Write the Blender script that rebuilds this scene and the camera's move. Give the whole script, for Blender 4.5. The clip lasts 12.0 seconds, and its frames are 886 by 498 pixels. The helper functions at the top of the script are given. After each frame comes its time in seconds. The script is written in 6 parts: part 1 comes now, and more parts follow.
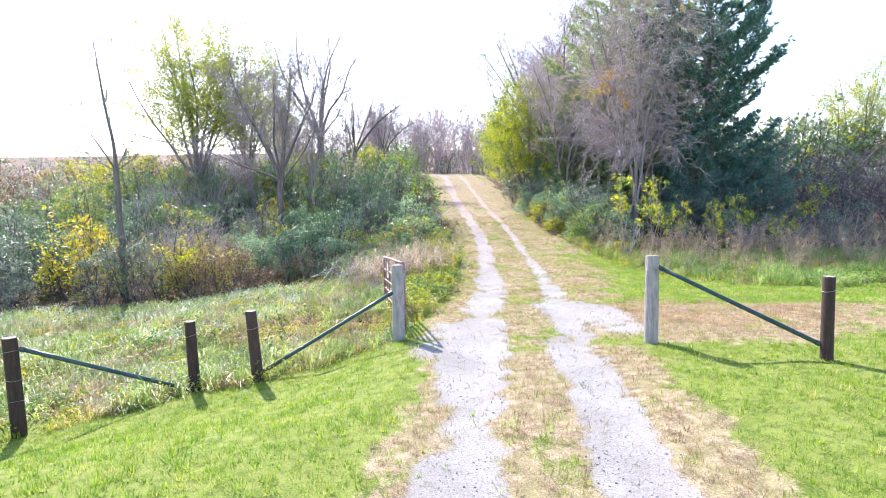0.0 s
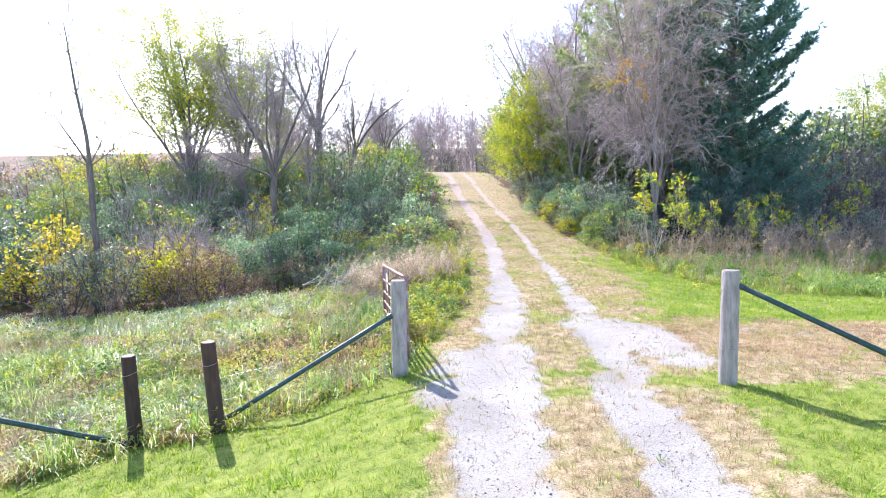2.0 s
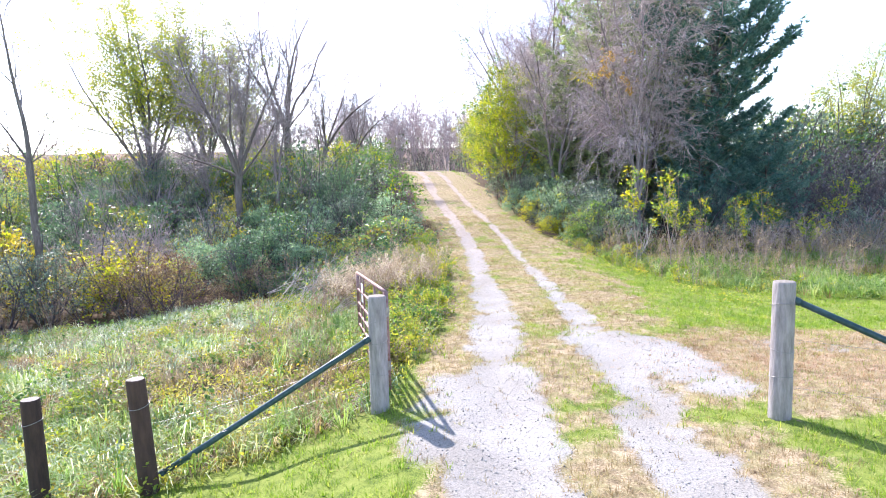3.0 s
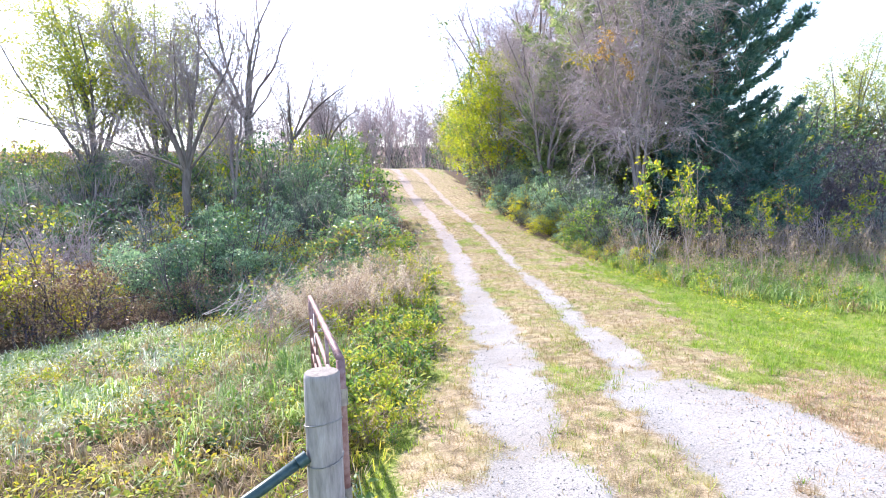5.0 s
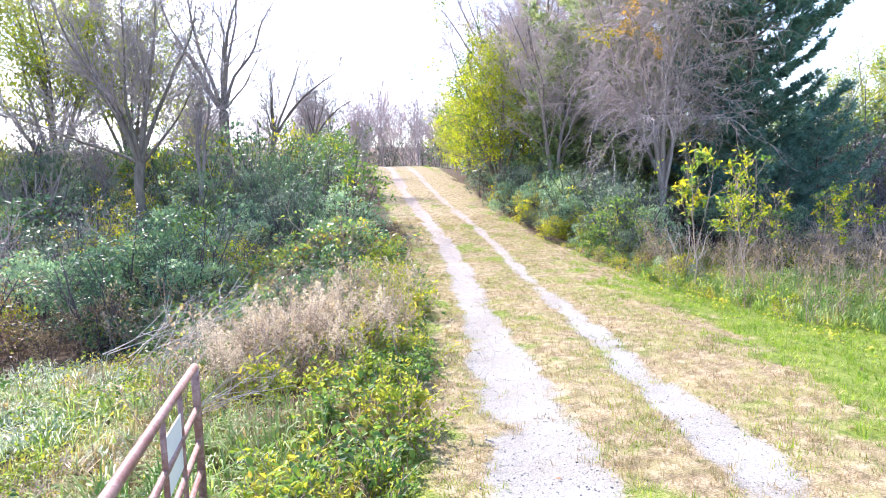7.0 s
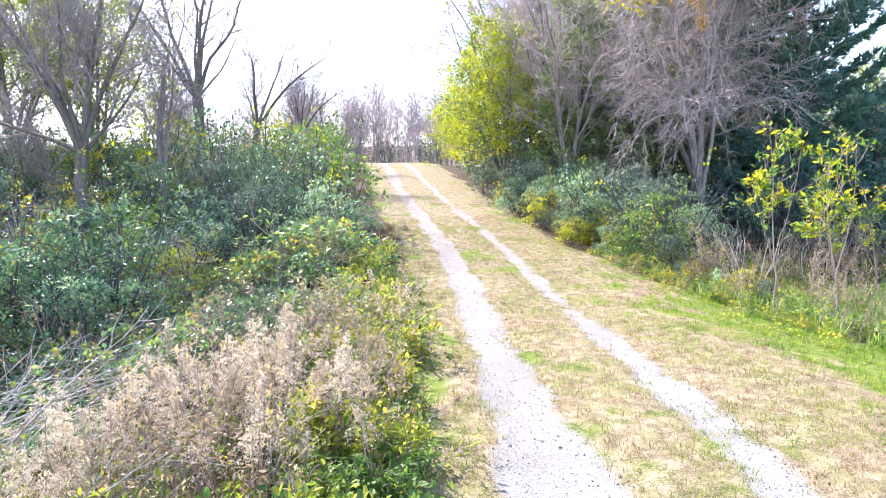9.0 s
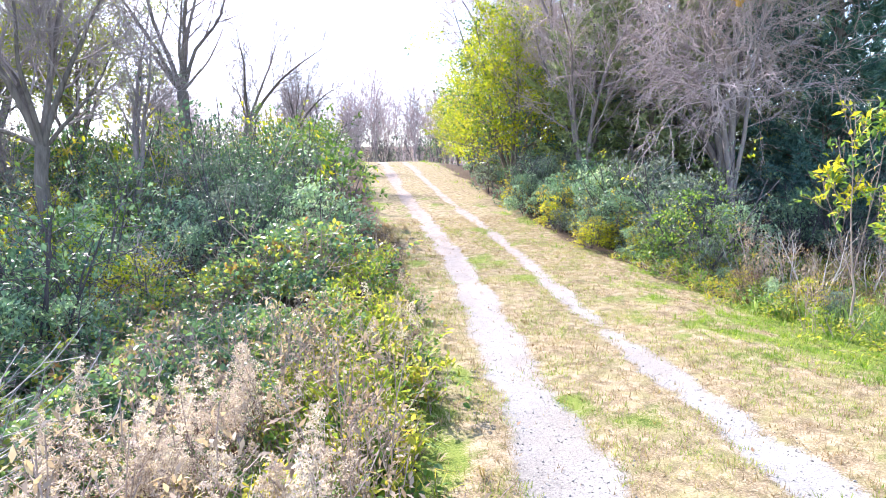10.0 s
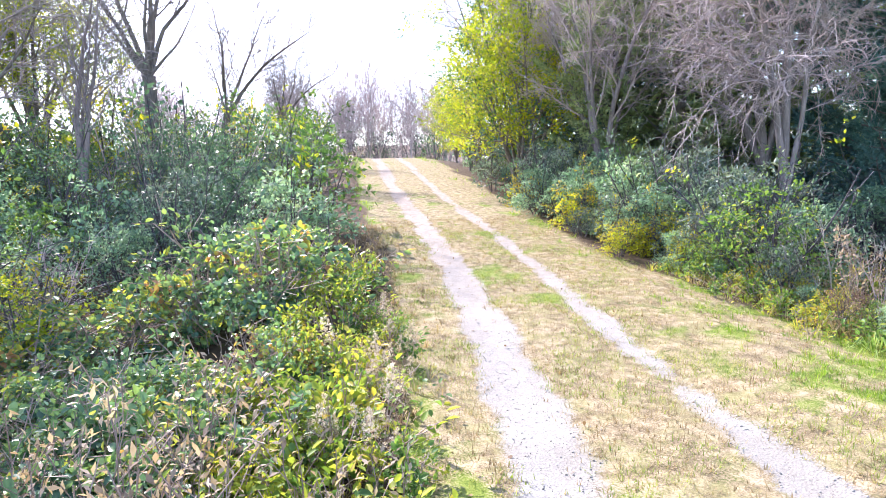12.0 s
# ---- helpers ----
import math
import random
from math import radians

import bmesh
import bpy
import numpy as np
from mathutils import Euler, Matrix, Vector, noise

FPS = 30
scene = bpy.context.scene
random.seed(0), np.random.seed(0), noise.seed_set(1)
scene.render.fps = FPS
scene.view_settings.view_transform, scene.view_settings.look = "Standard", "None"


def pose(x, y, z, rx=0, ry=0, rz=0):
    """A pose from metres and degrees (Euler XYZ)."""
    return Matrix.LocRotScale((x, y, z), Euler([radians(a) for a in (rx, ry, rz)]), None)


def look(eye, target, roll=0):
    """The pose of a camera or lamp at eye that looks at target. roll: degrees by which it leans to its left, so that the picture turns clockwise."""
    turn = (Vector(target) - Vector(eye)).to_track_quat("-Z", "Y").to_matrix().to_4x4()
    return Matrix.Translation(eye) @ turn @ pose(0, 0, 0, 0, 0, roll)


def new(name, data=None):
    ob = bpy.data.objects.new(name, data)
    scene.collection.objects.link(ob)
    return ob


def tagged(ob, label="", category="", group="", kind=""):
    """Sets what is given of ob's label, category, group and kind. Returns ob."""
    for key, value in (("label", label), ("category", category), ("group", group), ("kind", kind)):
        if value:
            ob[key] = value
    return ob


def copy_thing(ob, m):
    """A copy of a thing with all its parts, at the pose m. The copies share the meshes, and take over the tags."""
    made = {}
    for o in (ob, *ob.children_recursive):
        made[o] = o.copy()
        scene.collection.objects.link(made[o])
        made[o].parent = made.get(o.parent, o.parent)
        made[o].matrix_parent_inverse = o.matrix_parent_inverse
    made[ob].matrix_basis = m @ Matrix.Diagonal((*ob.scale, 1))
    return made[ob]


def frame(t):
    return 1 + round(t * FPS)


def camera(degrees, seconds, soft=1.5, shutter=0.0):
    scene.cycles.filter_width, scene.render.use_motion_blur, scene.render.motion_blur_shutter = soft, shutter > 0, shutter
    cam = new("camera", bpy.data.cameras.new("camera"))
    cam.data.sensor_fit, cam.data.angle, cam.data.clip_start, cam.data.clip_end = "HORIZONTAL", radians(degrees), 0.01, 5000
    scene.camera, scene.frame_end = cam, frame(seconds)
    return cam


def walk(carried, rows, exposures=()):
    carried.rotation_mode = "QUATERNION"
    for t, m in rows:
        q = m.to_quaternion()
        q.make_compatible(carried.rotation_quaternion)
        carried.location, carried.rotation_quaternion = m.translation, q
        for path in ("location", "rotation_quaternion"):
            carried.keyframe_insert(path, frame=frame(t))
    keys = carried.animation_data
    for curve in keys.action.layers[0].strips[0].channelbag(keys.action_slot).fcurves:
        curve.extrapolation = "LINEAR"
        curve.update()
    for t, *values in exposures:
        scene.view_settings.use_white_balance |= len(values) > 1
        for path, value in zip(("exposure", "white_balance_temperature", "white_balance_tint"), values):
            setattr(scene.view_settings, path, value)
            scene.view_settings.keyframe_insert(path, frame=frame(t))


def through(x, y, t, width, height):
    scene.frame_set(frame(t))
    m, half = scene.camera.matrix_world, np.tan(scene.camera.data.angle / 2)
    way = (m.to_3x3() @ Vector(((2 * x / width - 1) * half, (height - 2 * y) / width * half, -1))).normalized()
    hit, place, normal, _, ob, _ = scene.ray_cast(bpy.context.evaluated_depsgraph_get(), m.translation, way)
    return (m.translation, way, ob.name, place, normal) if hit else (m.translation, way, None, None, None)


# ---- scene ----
cam = camera(73.0, 12.0, 1.0)
PATH = [
    (0, (-1.134, 0.0, 2.259), (-0.798, 1.963, 2.071), -1.5),
    (0.5, (-1.099, 0.327, 2.256), (-0.764, 2.29, 2.067), -1.5),
    (1, (-1.034, 0.785, 2.248), (-0.7, 2.748, 2.059), -1.5),
    (1.5, (-0.967, 1.377, 2.243), (-0.636, 3.34, 2.052), -1.4),
    (2, (-0.924, 2.02, 2.229), (-0.595, 3.984, 2.037), -1.5),
    (2.5, (-0.897, 2.66, 2.213), (-0.535, 4.618, 2.019), -1.5),
    (3, (-0.859, 3.365, 2.19), (-0.441, 5.311, 1.995), -1.7),
    (3.5, (-0.785, 4.068, 2.173), (-0.329, 6.005, 1.976), -1.9),
    (5.5, (-0.216, 7.158, 2.026), (0.289, 9.083, 1.828), -1.7),
    (6, (-0.026, 7.955, 1.998), (0.482, 9.879, 1.8), -1.8),
    (6.5, (0.164, 8.729, 1.963), (0.678, 10.652, 1.765), -1.7),
    (7, (0.423, 9.531, 1.914), (0.937, 11.454, 1.719), -1.6),
    (9, (1.157, 12.618, 1.803), (1.68, 14.539, 1.606), -1.4),
    (9.5, (1.309, 13.502, 1.77), (1.832, 15.422, 1.573), -1.4),
    (10, (1.481, 14.366, 1.735), (2.007, 16.286, 1.54), -1.6),
    (10.5, (1.643, 15.096, 1.718), (2.173, 17.015, 1.523), -1.6),
    (11, (1.815, 15.801, 1.705), (2.352, 17.717, 1.509), -1.4),
    (11.5, (2.022, 16.423, 1.684), (2.555, 18.34, 1.488), -1.5),
    (12, (2.188, 17.007, 1.646), (2.723, 18.924, 1.45), -1.5),
]
walk(cam, [(t, look(eye, target, roll)) for t, eye, target, roll in PATH], [(0.0, 1.64, 6450, 24.0), (3.7, 1.64, 6450, 24.0), (6.0, 1.72, 6450, 24.0), (9.0, 1.86, 6450, 24.0), (12.0, 1.84, 6450, 24.0)])

# ------------------------------------------------------------ light
SUN_AZ, SUN_EL = -18.0, 40.0        # degrees from +y (left is minus), above the horizon
w = bpy.data.worlds.new("autumn_sky")
w.use_nodes = True
scene.world = w
sky = w.node_tree.nodes.new("ShaderNodeTexSky")
sky.sky_type, sky.sun_disc = "NISHITA", False
sky.sun_elevation, sky.sun_rotation = radians(SUN_EL), radians(SUN_AZ)
sky.air_density, sky.dust_density, sky.ozone_density = 1.0, 0.6, 1.0
w.node_tree.links.new(sky.outputs["Color"], w.node_tree.nodes["Background"].inputs["Color"])
w.node_tree.nodes["Background"].inputs["Strength"].default_value = 0.15
sun = new("sun", bpy.data.lights.new("sun", "SUN"))
sun.data.energy, sun.data.angle, sun.data.color = 3.7, radians(0.6), (1.0, 0.96, 0.90)
sun.matrix_world = look((0, 0, 0), (-math.sin(radians(SUN_AZ)) * math.cos(radians(SUN_EL)),
                                    -math.cos(radians(SUN_AZ)) * math.cos(radians(SUN_EL)), -math.sin(radians(SUN_EL))))


# ------------------------------------------------------------ materials
def material(name):
    m = bpy.data.materials.new(name)
    m.use_nodes = True
    t = m.node_tree
    return m, t.nodes, t.links, t.nodes["Principled BSDF"]


def ramp(nodes, stops):
    r = nodes.new("ShaderNodeValToRGB")
    e = r.color_ramp.elements
    while len(e) < len(stops):
        e.new(0.5)
    for el, (p, c) in zip(e, stops):
        el.position, el.color = p, (*c, 1)
    return r


def noise_node(nodes, links, scale, detail=4.0, coords=None, rough=0.55):
    n = nodes.new("ShaderNodeTexNoise")
    n.inputs["Scale"].default_value, n.inputs["Detail"].default_value = scale, detail
    n.inputs["Roughness"].default_value = rough
    if coords is not None:
        links.new(coords, n.inputs["Vector"])
    return n


def mix_col(nodes, links, a, b, fac, mode="MIX"):
    m = nodes.new("ShaderNodeMix")
    m.data_type, m.blend_type = "RGBA", mode
    for sock, v in ((m.inputs[6], a), (m.inputs[7], b), (m.inputs[0], fac)):
        if isinstance(v, (int, float)):
            sock.default_value = v
        elif isinstance(v, tuple):
            sock.default_value = (*v, 1)
        else:
            links.new(v, sock)
    return m.outputs[2]


def math_node(nodes, links, op, a, b=0.5):
    m = nodes.new("ShaderNodeMath")
    m.operation = op
    for sock, v in zip(m.inputs, (a, b)):
        if isinstance(v, (int, float)):
            sock.default_value = v
        else:
            links.new(v, sock)
    return m.outputs[0]


def leaf_material(name, stops, through=0.36, rough=0.5, shift=0.25, gloss=0.36):
    """A leaf or blade: its hue differs from leaf to leaf and from plant to plant; light shines through it."""
    m, n, l, p = material(name)
    geo, info = n.new("ShaderNodeNewGeometry"), n.new("ShaderNodeObjectInfo")
    r = ramp(n, stops)
    off = math_node(n, l, "MULTIPLY", math_node(n, l, "SUBTRACT", info.outputs["Random"], 0.5), shift)
    patch = noise_node(n, l, 1.8, 2.0, geo.outputs["Position"])
    off = math_node(n, l, "ADD", off, math_node(n, l, "MULTIPLY", math_node(n, l, "SUBTRACT", patch.outputs["Fac"], 0.5), 1.7))
    own = math_node(n, l, "ADD", math_node(n, l, "MULTIPLY", geo.outputs["Random Per Island"], 0.62), 0.17)
    l.new(math_node(n, l, "ADD", own, off), r.inputs["Fac"])
    grain = noise_node(n, l, 9.0, 3.0, geo.outputs["Position"])
    v = math_node(n, l, "ADD", math_node(n, l, "MULTIPLY", grain.outputs["Fac"], 0.9), 0.55)
    hsv = n.new("ShaderNodeHueSaturation")
    l.new(r.outputs["Color"], hsv.inputs["Color"])
    l.new(v, hsv.inputs["Value"])
    l.new(hsv.outputs["Color"], p.inputs["Base Color"])
    p.inputs["Roughness"].default_value = rough
    p.inputs["Specular IOR Level"].default_value = gloss
    tr = n.new("ShaderNodeBsdfTranslucent")
    warm = mix_col(n, l, hsv.outputs["Color"], (1.25, 1.2, 0.75), 1.0, "MULTIPLY")
    l.new(warm, tr.inputs["Color"])
    ms = n.new("ShaderNodeMixShader")
    ms.inputs[0].default_value = through
    l.new(p.outputs[0], ms.inputs[1])
    l.new(tr.outputs[0], ms.inputs[2])
    l.new(ms.outputs[0], n["Material Output"].inputs["Surface"])
    return m


def bark_material(name, dark, light, scale=14.0, rough=0.85):
    m, n, l, p = material(name)
    co = n.new("ShaderNodeTexCoord")
    mp = n.new("ShaderNodeMapping")
    mp.inputs["Scale"].default_value = (1, 1, 0.18)
    l.new(co.outputs["Object"], mp.inputs["Vector"])
    a = noise_node(n, l, scale, 8.0, mp.outputs["Vector"], 0.65)
    b = noise_node(n, l, 0.9, 2.0, co.outputs["Object"])
    info = n.new("ShaderNodeObjectInfo")
    f = math_node(n, l, "ADD", math_node(n, l, "MULTIPLY", a.outputs["Fac"], 0.8), math_node(n, l, "MULTIPLY", b.outputs["Fac"], 0.3))
    f = math_node(n, l, "ADD", f, math_node(n, l, "MULTIPLY", info.outputs["Random"], 0.15))
    r = ramp(n, [(0.38, dark), (0.78, light)])
    l.new(f, r.inputs["Fac"])
    l.new(r.outputs["Color"], p.inputs["Base Color"])
    p.inputs["Roughness"].default_value = rough
    bump = n.new("ShaderNodeBump")
    bump.inputs["Strength"].default_value, bump.inputs["Distance"].default_value = 0.6, 0.02
    l.new(a.outputs["Fac"], bump.inputs["Height"])
    l.new(bump.outputs[0], p.inputs["Normal"])
    return m


def metal_material(name, base, worn, rough=0.5, metallic=0.3, scale=30.0):
    m, n, l, p = material(name)
    co = n.new("ShaderNodeTexCoord")
    a = noise_node(n, l, scale, 6.0, co.outputs["Object"], 0.7)
    b = noise_node(n, l, scale / 8, 3.0, co.outputs["Object"])
    f = math_node(n, l, "MULTIPLY", math_node(n, l, "ADD", a.outputs["Fac"], b.outputs["Fac"]), 0.5)
    r = ramp(n, [(0.42, base), (0.62, worn)])
    l.new(f, r.inputs["Fac"])
    l.new(r.outputs["Color"], p.inputs["Base Color"])
    p.inputs["Roughness"].default_value, p.inputs["Metallic"].default_value = rough, metallic
    bump = n.new("ShaderNodeBump")
    bump.inputs["Strength"].default_value, bump.inputs["Distance"].default_value = 0.3, 0.003
    l.new(a.outputs["Fac"], bump.inputs["Height"])
    l.new(bump.outputs[0], p.inputs["Normal"])
    return m


GREEN = leaf_material("green_leaf", [(0.0, (0.05, 0.13, 0.04)), (0.45, (0.125, 0.255, 0.065)), (0.78, (0.25, 0.38, 0.08)), (1.0, (0.43, 0.45, 0.08))], 0.45, 0.5)
DEEP = leaf_material("deep_green_leaf", [(0.0, (0.05, 0.125, 0.085)), (0.6, (0.13, 0.255, 0.165)), (1.0, (0.28, 0.42, 0.23))], 0.42, 0.44, 0.25, 0.42)
SILVER = leaf_material("silver_green_leaf", [(0.0, (0.065, 0.12, 0.105)), (0.6, (0.165, 0.24, 0.21)), (1.0, (0.34, 0.41, 0.36))], 0.36, 0.44, 0.25, 0.42)
LIME = leaf_material("yellow_green_leaf", [(0.0, (0.23, 0.35, 0.03)), (0.5, (0.43, 0.50, 0.04)), (1.0, (0.64, 0.55, 0.05))], 0.56, 0.5, 0.25, 0.25)
FADED = leaf_material("faded_green_leaf", [(0.0, (0.15, 0.23, 0.085)), (0.5, (0.30, 0.38, 0.12)), (1.0, (0.50, 0.50, 0.15))], 0.5, 0.5, 0.25, 0.2)
YELLOW = leaf_material("yellow_leaf", [(0.0, (0.26, 0.28, 0.035)), (0.5, (0.46, 0.40, 0.05)), (1.0, (0.56, 0.44, 0.08))], 0.45, 0.5, 0.25, 0.25)
ORANGE = leaf_material("orange_leaf", [(0.0, (0.42, 0.27, 0.10)), (0.5, (0.55, 0.38, 0.14)), (1.0, (0.42, 0.22, 0.12))], 0.45)
RUSSET = leaf_material("russet_leaf", [(0.0, (0.10, 0.058, 0.052)), (0.45, (0.21, 0.13, 0.11)), (0.75, (0.34, 0.255, 0.205)), (1.0, (0.40, 0.35, 0.14))], 0.32, 0.5)
BRAMBLE = leaf_material("bramble_leaf", [(0.0, (0.045, 0.115, 0.078)), (0.42, (0.13, 0.26, 0.15)), (0.7, (0.25, 0.39, 0.13)), (0.9, (0.54, 0.56, 0.09)), (1.0, (0.44, 0.23, 0.11))], 0.44, 0.36, 0.25, 0.5)
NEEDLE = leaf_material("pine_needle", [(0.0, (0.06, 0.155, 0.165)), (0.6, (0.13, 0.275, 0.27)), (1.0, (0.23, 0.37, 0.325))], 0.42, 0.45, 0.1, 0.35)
# lighter copy of the needle colour; sunlight on the back pines is painted in
PINELIT = leaf_material("pine_needle_paled_as_sunlit", [(0.0, (0.20, 0.29, 0.17)), (0.6, (0.36, 0.47, 0.26)), (1.0, (0.52, 0.57, 0.32))], 0.48, 0.5, 0.1)
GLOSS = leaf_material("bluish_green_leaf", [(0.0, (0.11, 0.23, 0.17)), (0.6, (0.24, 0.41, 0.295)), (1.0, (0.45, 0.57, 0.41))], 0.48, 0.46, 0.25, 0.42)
# leaf colour darkened to carry the shade that the scrub stands in
DUSK = leaf_material("shade_tinted_leaf", [(0.0, (0.06, 0.06, 0.09)), (0.6, (0.125, 0.125, 0.165)), (1.0, (0.21, 0.215, 0.24))], 0.25, 0.6)
LAWN = leaf_material("lawn_blade", [(0.0, (0.12, 0.25, 0.03)), (0.4, (0.21, 0.345, 0.042)), (0.7, (0.325, 0.42, 0.08)), (0.88, (0.44, 0.43, 0.18)), (1.0, (0.55, 0.48, 0.31))], 0.5, 0.45, 0.25, 0.3)
STRAW = leaf_material("straw_blade", [(0.0, (0.21, 0.155, 0.09)), (0.3, (0.325, 0.25, 0.15)), (0.55, (0.45, 0.37, 0.245)), (0.75, (0.37, 0.34, 0.16)), (1.0, (0.24, 0.30, 0.075))], 0.35, 0.6, 0.25, 0.15)
REDDRY = leaf_material("reddish_withered_blade", [(0.0, (0.33, 0.205, 0.145)), (0.5, (0.53, 0.37, 0.28)), (1.0, (0.65, 0.52, 0.41))], 0.3, 0.65, 0.25, 0.15)
TURNING = leaf_material("half_dry_blade", [(0.0, (0.14, 0.23, 0.045)), (0.45, (0.27, 0.355, 0.085)), (0.75, (0.39, 0.415, 0.15)), (1.0, (0.49, 0.44, 0.25))], 0.45, 0.55, 0.25, 0.2)
TANWEED = leaf_material("tan_withered_leaf", [(0.0, (0.26, 0.185, 0.14)), (0.5, (0.42, 0.335, 0.265)), (1.0, (0.56, 0.48, 0.385))], 0.38, 0.6, 0.25, 0.2)
WEED = leaf_material("meadow_weed_leaf", [(0.0, (0.15, 0.26, 0.045)), (0.4, (0.29, 0.38, 0.055)), (0.75, (0.47, 0.46, 0.07)), (1.0, (0.54, 0.42, 0.09))], 0.48, 0.5, 0.25, 0.25)
LUSH = leaf_material("lush_grass_blade", [(0.0, (0.10, 0.22, 0.05)), (0.45, (0.20, 0.35, 0.09)), (0.75, (0.32, 0.44, 0.16)), (1.0, (0.45, 0.52, 0.30))], 0.46, 0.42, 0.25, 0.3)
MEADOW = leaf_material("meadow_blade", [(0.0, (0.14, 0.25, 0.035)), (0.4, (0.31, 0.41, 0.055)), (0.7, (0.52, 0.48, 0.09)), (1.0, (0.60, 0.44, 0.14))], 0.5, 0.5, 0.25, 0.15)
PALE = leaf_material("pale_grass_blade", [(0.0, (0.18, 0.30, 0.18)), (0.6, (0.33, 0.45, 0.32)), (1.0, (0.50, 0.58, 0.47))], 0.38, 0.4, 0.25, 0.35)
FLUFF = leaf_material("seed_fluff", [(0.0, (0.40, 0.33, 0.31)), (0.6, (0.62, 0.55, 0.53)), (1.0, (0.80, 0.75, 0.72))], 0.4, 0.9)
DEADLEAF = leaf_material("dead_leaf", [(0.0, (0.16, 0.10, 0.06)), (0.6, (0.30, 0.20, 0.12)), (1.0, (0.42, 0.30, 0.18))], 0.25, 0.7)
BARK = bark_material("grey_bark", (0.06, 0.05, 0.045), (0.24, 0.21, 0.19))
TWIG = bark_material("purple_grey_twig", (0.30, 0.235, 0.24), (0.66, 0.56, 0.56))
DARKTWIG = bark_material("dark_grey_twig", (0.16, 0.135, 0.14), (0.42, 0.37, 0.37))
TRUNK = bark_material("purple_grey_bark", (0.10, 0.082, 0.083), (0.32, 0.275, 0.272))
DUSKWOOD = bark_material("dark_purple_twig", (0.04, 0.034, 0.045), (0.13, 0.115, 0.135))
PALEBARK = bark_material("pale_bark", (0.28, 0.25, 0.22), (0.60, 0.56, 0.51))
CANE = bark_material("bramble_cane", (0.18, 0.12, 0.10), (0.46, 0.37, 0.32))
GREYWOOD = bark_material("weathered_grey_wood", (0.13, 0.12, 0.118), (0.42, 0.39, 0.385), 26.0)
BROWNWOOD = bark_material("creosoted_brown_wood", (0.022, 0.013, 0.011), (0.085, 0.048, 0.038), 22.0)
ENDGRAIN = bark_material("sawn_end_grain", (0.13, 0.12, 0.10), (0.32, 0.29, 0.25), 30.0)
PIPE = metal_material("dark_green_pipe", (0.012, 0.05, 0.055), (0.05, 0.10, 0.10), 0.4, 0.2)
RUST = metal_material("rusty_red_pipe", (0.19, 0.09, 0.08), (0.36, 0.25, 0.235), 0.5, 0.2)
WIRE = metal_material("galvanised_wire", (0.22, 0.22, 0.22), (0.4, 0.39, 0.37), 0.45, 0.7)
SIGNPAINT = metal_material("white_sign_paint", (0.72, 0.74, 0.76), (0.55, 0.58, 0.62), 0.4, 0.0, 8.0)
STONE = leaf_material("limestone_chip", [(0.0, (0.17, 0.17, 0.155)), (0.5, (0.33, 0.33, 0.31)), (1.0, (0.46, 0.46, 0.44))], 0.0, 0.85, 0.25, 0.2)


# ------------------------------------------------------------ the lie of the land
def smooth(a, b, v):
    t = np.clip((v - a) / (b - a), 0, 1)
    return t * t * (3 - 2 * t)


def vnoise(x, y, scale, seed=0):
    """Soft value noise from 0 to 1."""
    x, y = np.asarray(x, float) / scale, np.asarray(y, float) / scale
    i, j = np.floor(x), np.floor(y)
    u, v = x - i, y - j
    u, v = u * u * (3 - 2 * u), v * v * (3 - 2 * v)

    def h(a, b):
        s = np.sin(a * 127.1 + b * 311.7 + seed * 74.7) * 43758.5453
        return s - np.floor(s)
    return (h(i, j) * (1 - u) + h(i + 1, j) * u) * (1 - v) + (h(i, j + 1) * (1 - u) + h(i + 1, j + 1) * u) * v


ROAD_Y = [-40, 0, 6, 8.7, 14.3, 21.8, 27, 33, 37.5, 42, 48, 55, 60, 80]
ROAD_X = [-9, -0.7, 0.95, 1.6, 3.25, 5.05, 6.05, 6.75, 7.25, 7.75, 8.6, 9.4, 9.9, 10.5]
RISE_Y = [-3000, -40, 0, 8, 11, 14, 18, 23, 27, 31, 36, 45, 54, 60, 65, 80, 120, 400, 700, 3000]
RISE_Z = [0.6, 0.6, 0.15, 0.0, -0.09, -0.2, -0.27, -0.22, 0.15, 0.65, 1.2, 2.35, 3.55, 4.15, 4.25, 3.8, 6.0, 32.0, 34.0, 30.0]


def road_x(y):
    return np.interp(y, ROAD_Y, ROAD_X)


def land(x, y):
    x, y = np.asarray(x, float), np.asarray(y, float)
    d = x - road_x(y)
    z = (np.interp(y - 1, RISE_Y, RISE_Z) + np.interp(y, RISE_Y, RISE_Z) + np.interp(y + 1, RISE_Y, RISE_Z)) / 3
    near = smooth(5, 8, y) * (1 - smooth(10.5, 13.5, y))
    z = z - 0.30 * smooth(1.4, 3.4, -d) * near
    z = z - 0.095 * np.clip(-d - 2.6, 0, 9) * smooth(3, 8, y)
    z = z - 0.13 * np.clip(d - 2.4, 0, 3) * smooth(9, 13, y)
    rut = np.exp(-((np.abs(d) - 0.8) / 0.3) ** 2)
    z = z - 0.04 * rut * (y < 62)
    z = z + 0.06 * (vnoise(x, y, 1.7) - 0.5) + 0.03 * (vnoise(x, y, 0.5, 3) - 0.5)
    return z + 0.5 * (vnoise(x, y, 11, 5) - 0.5) * smooth(4, 12, np.abs(d)) * smooth(18, 26, y)


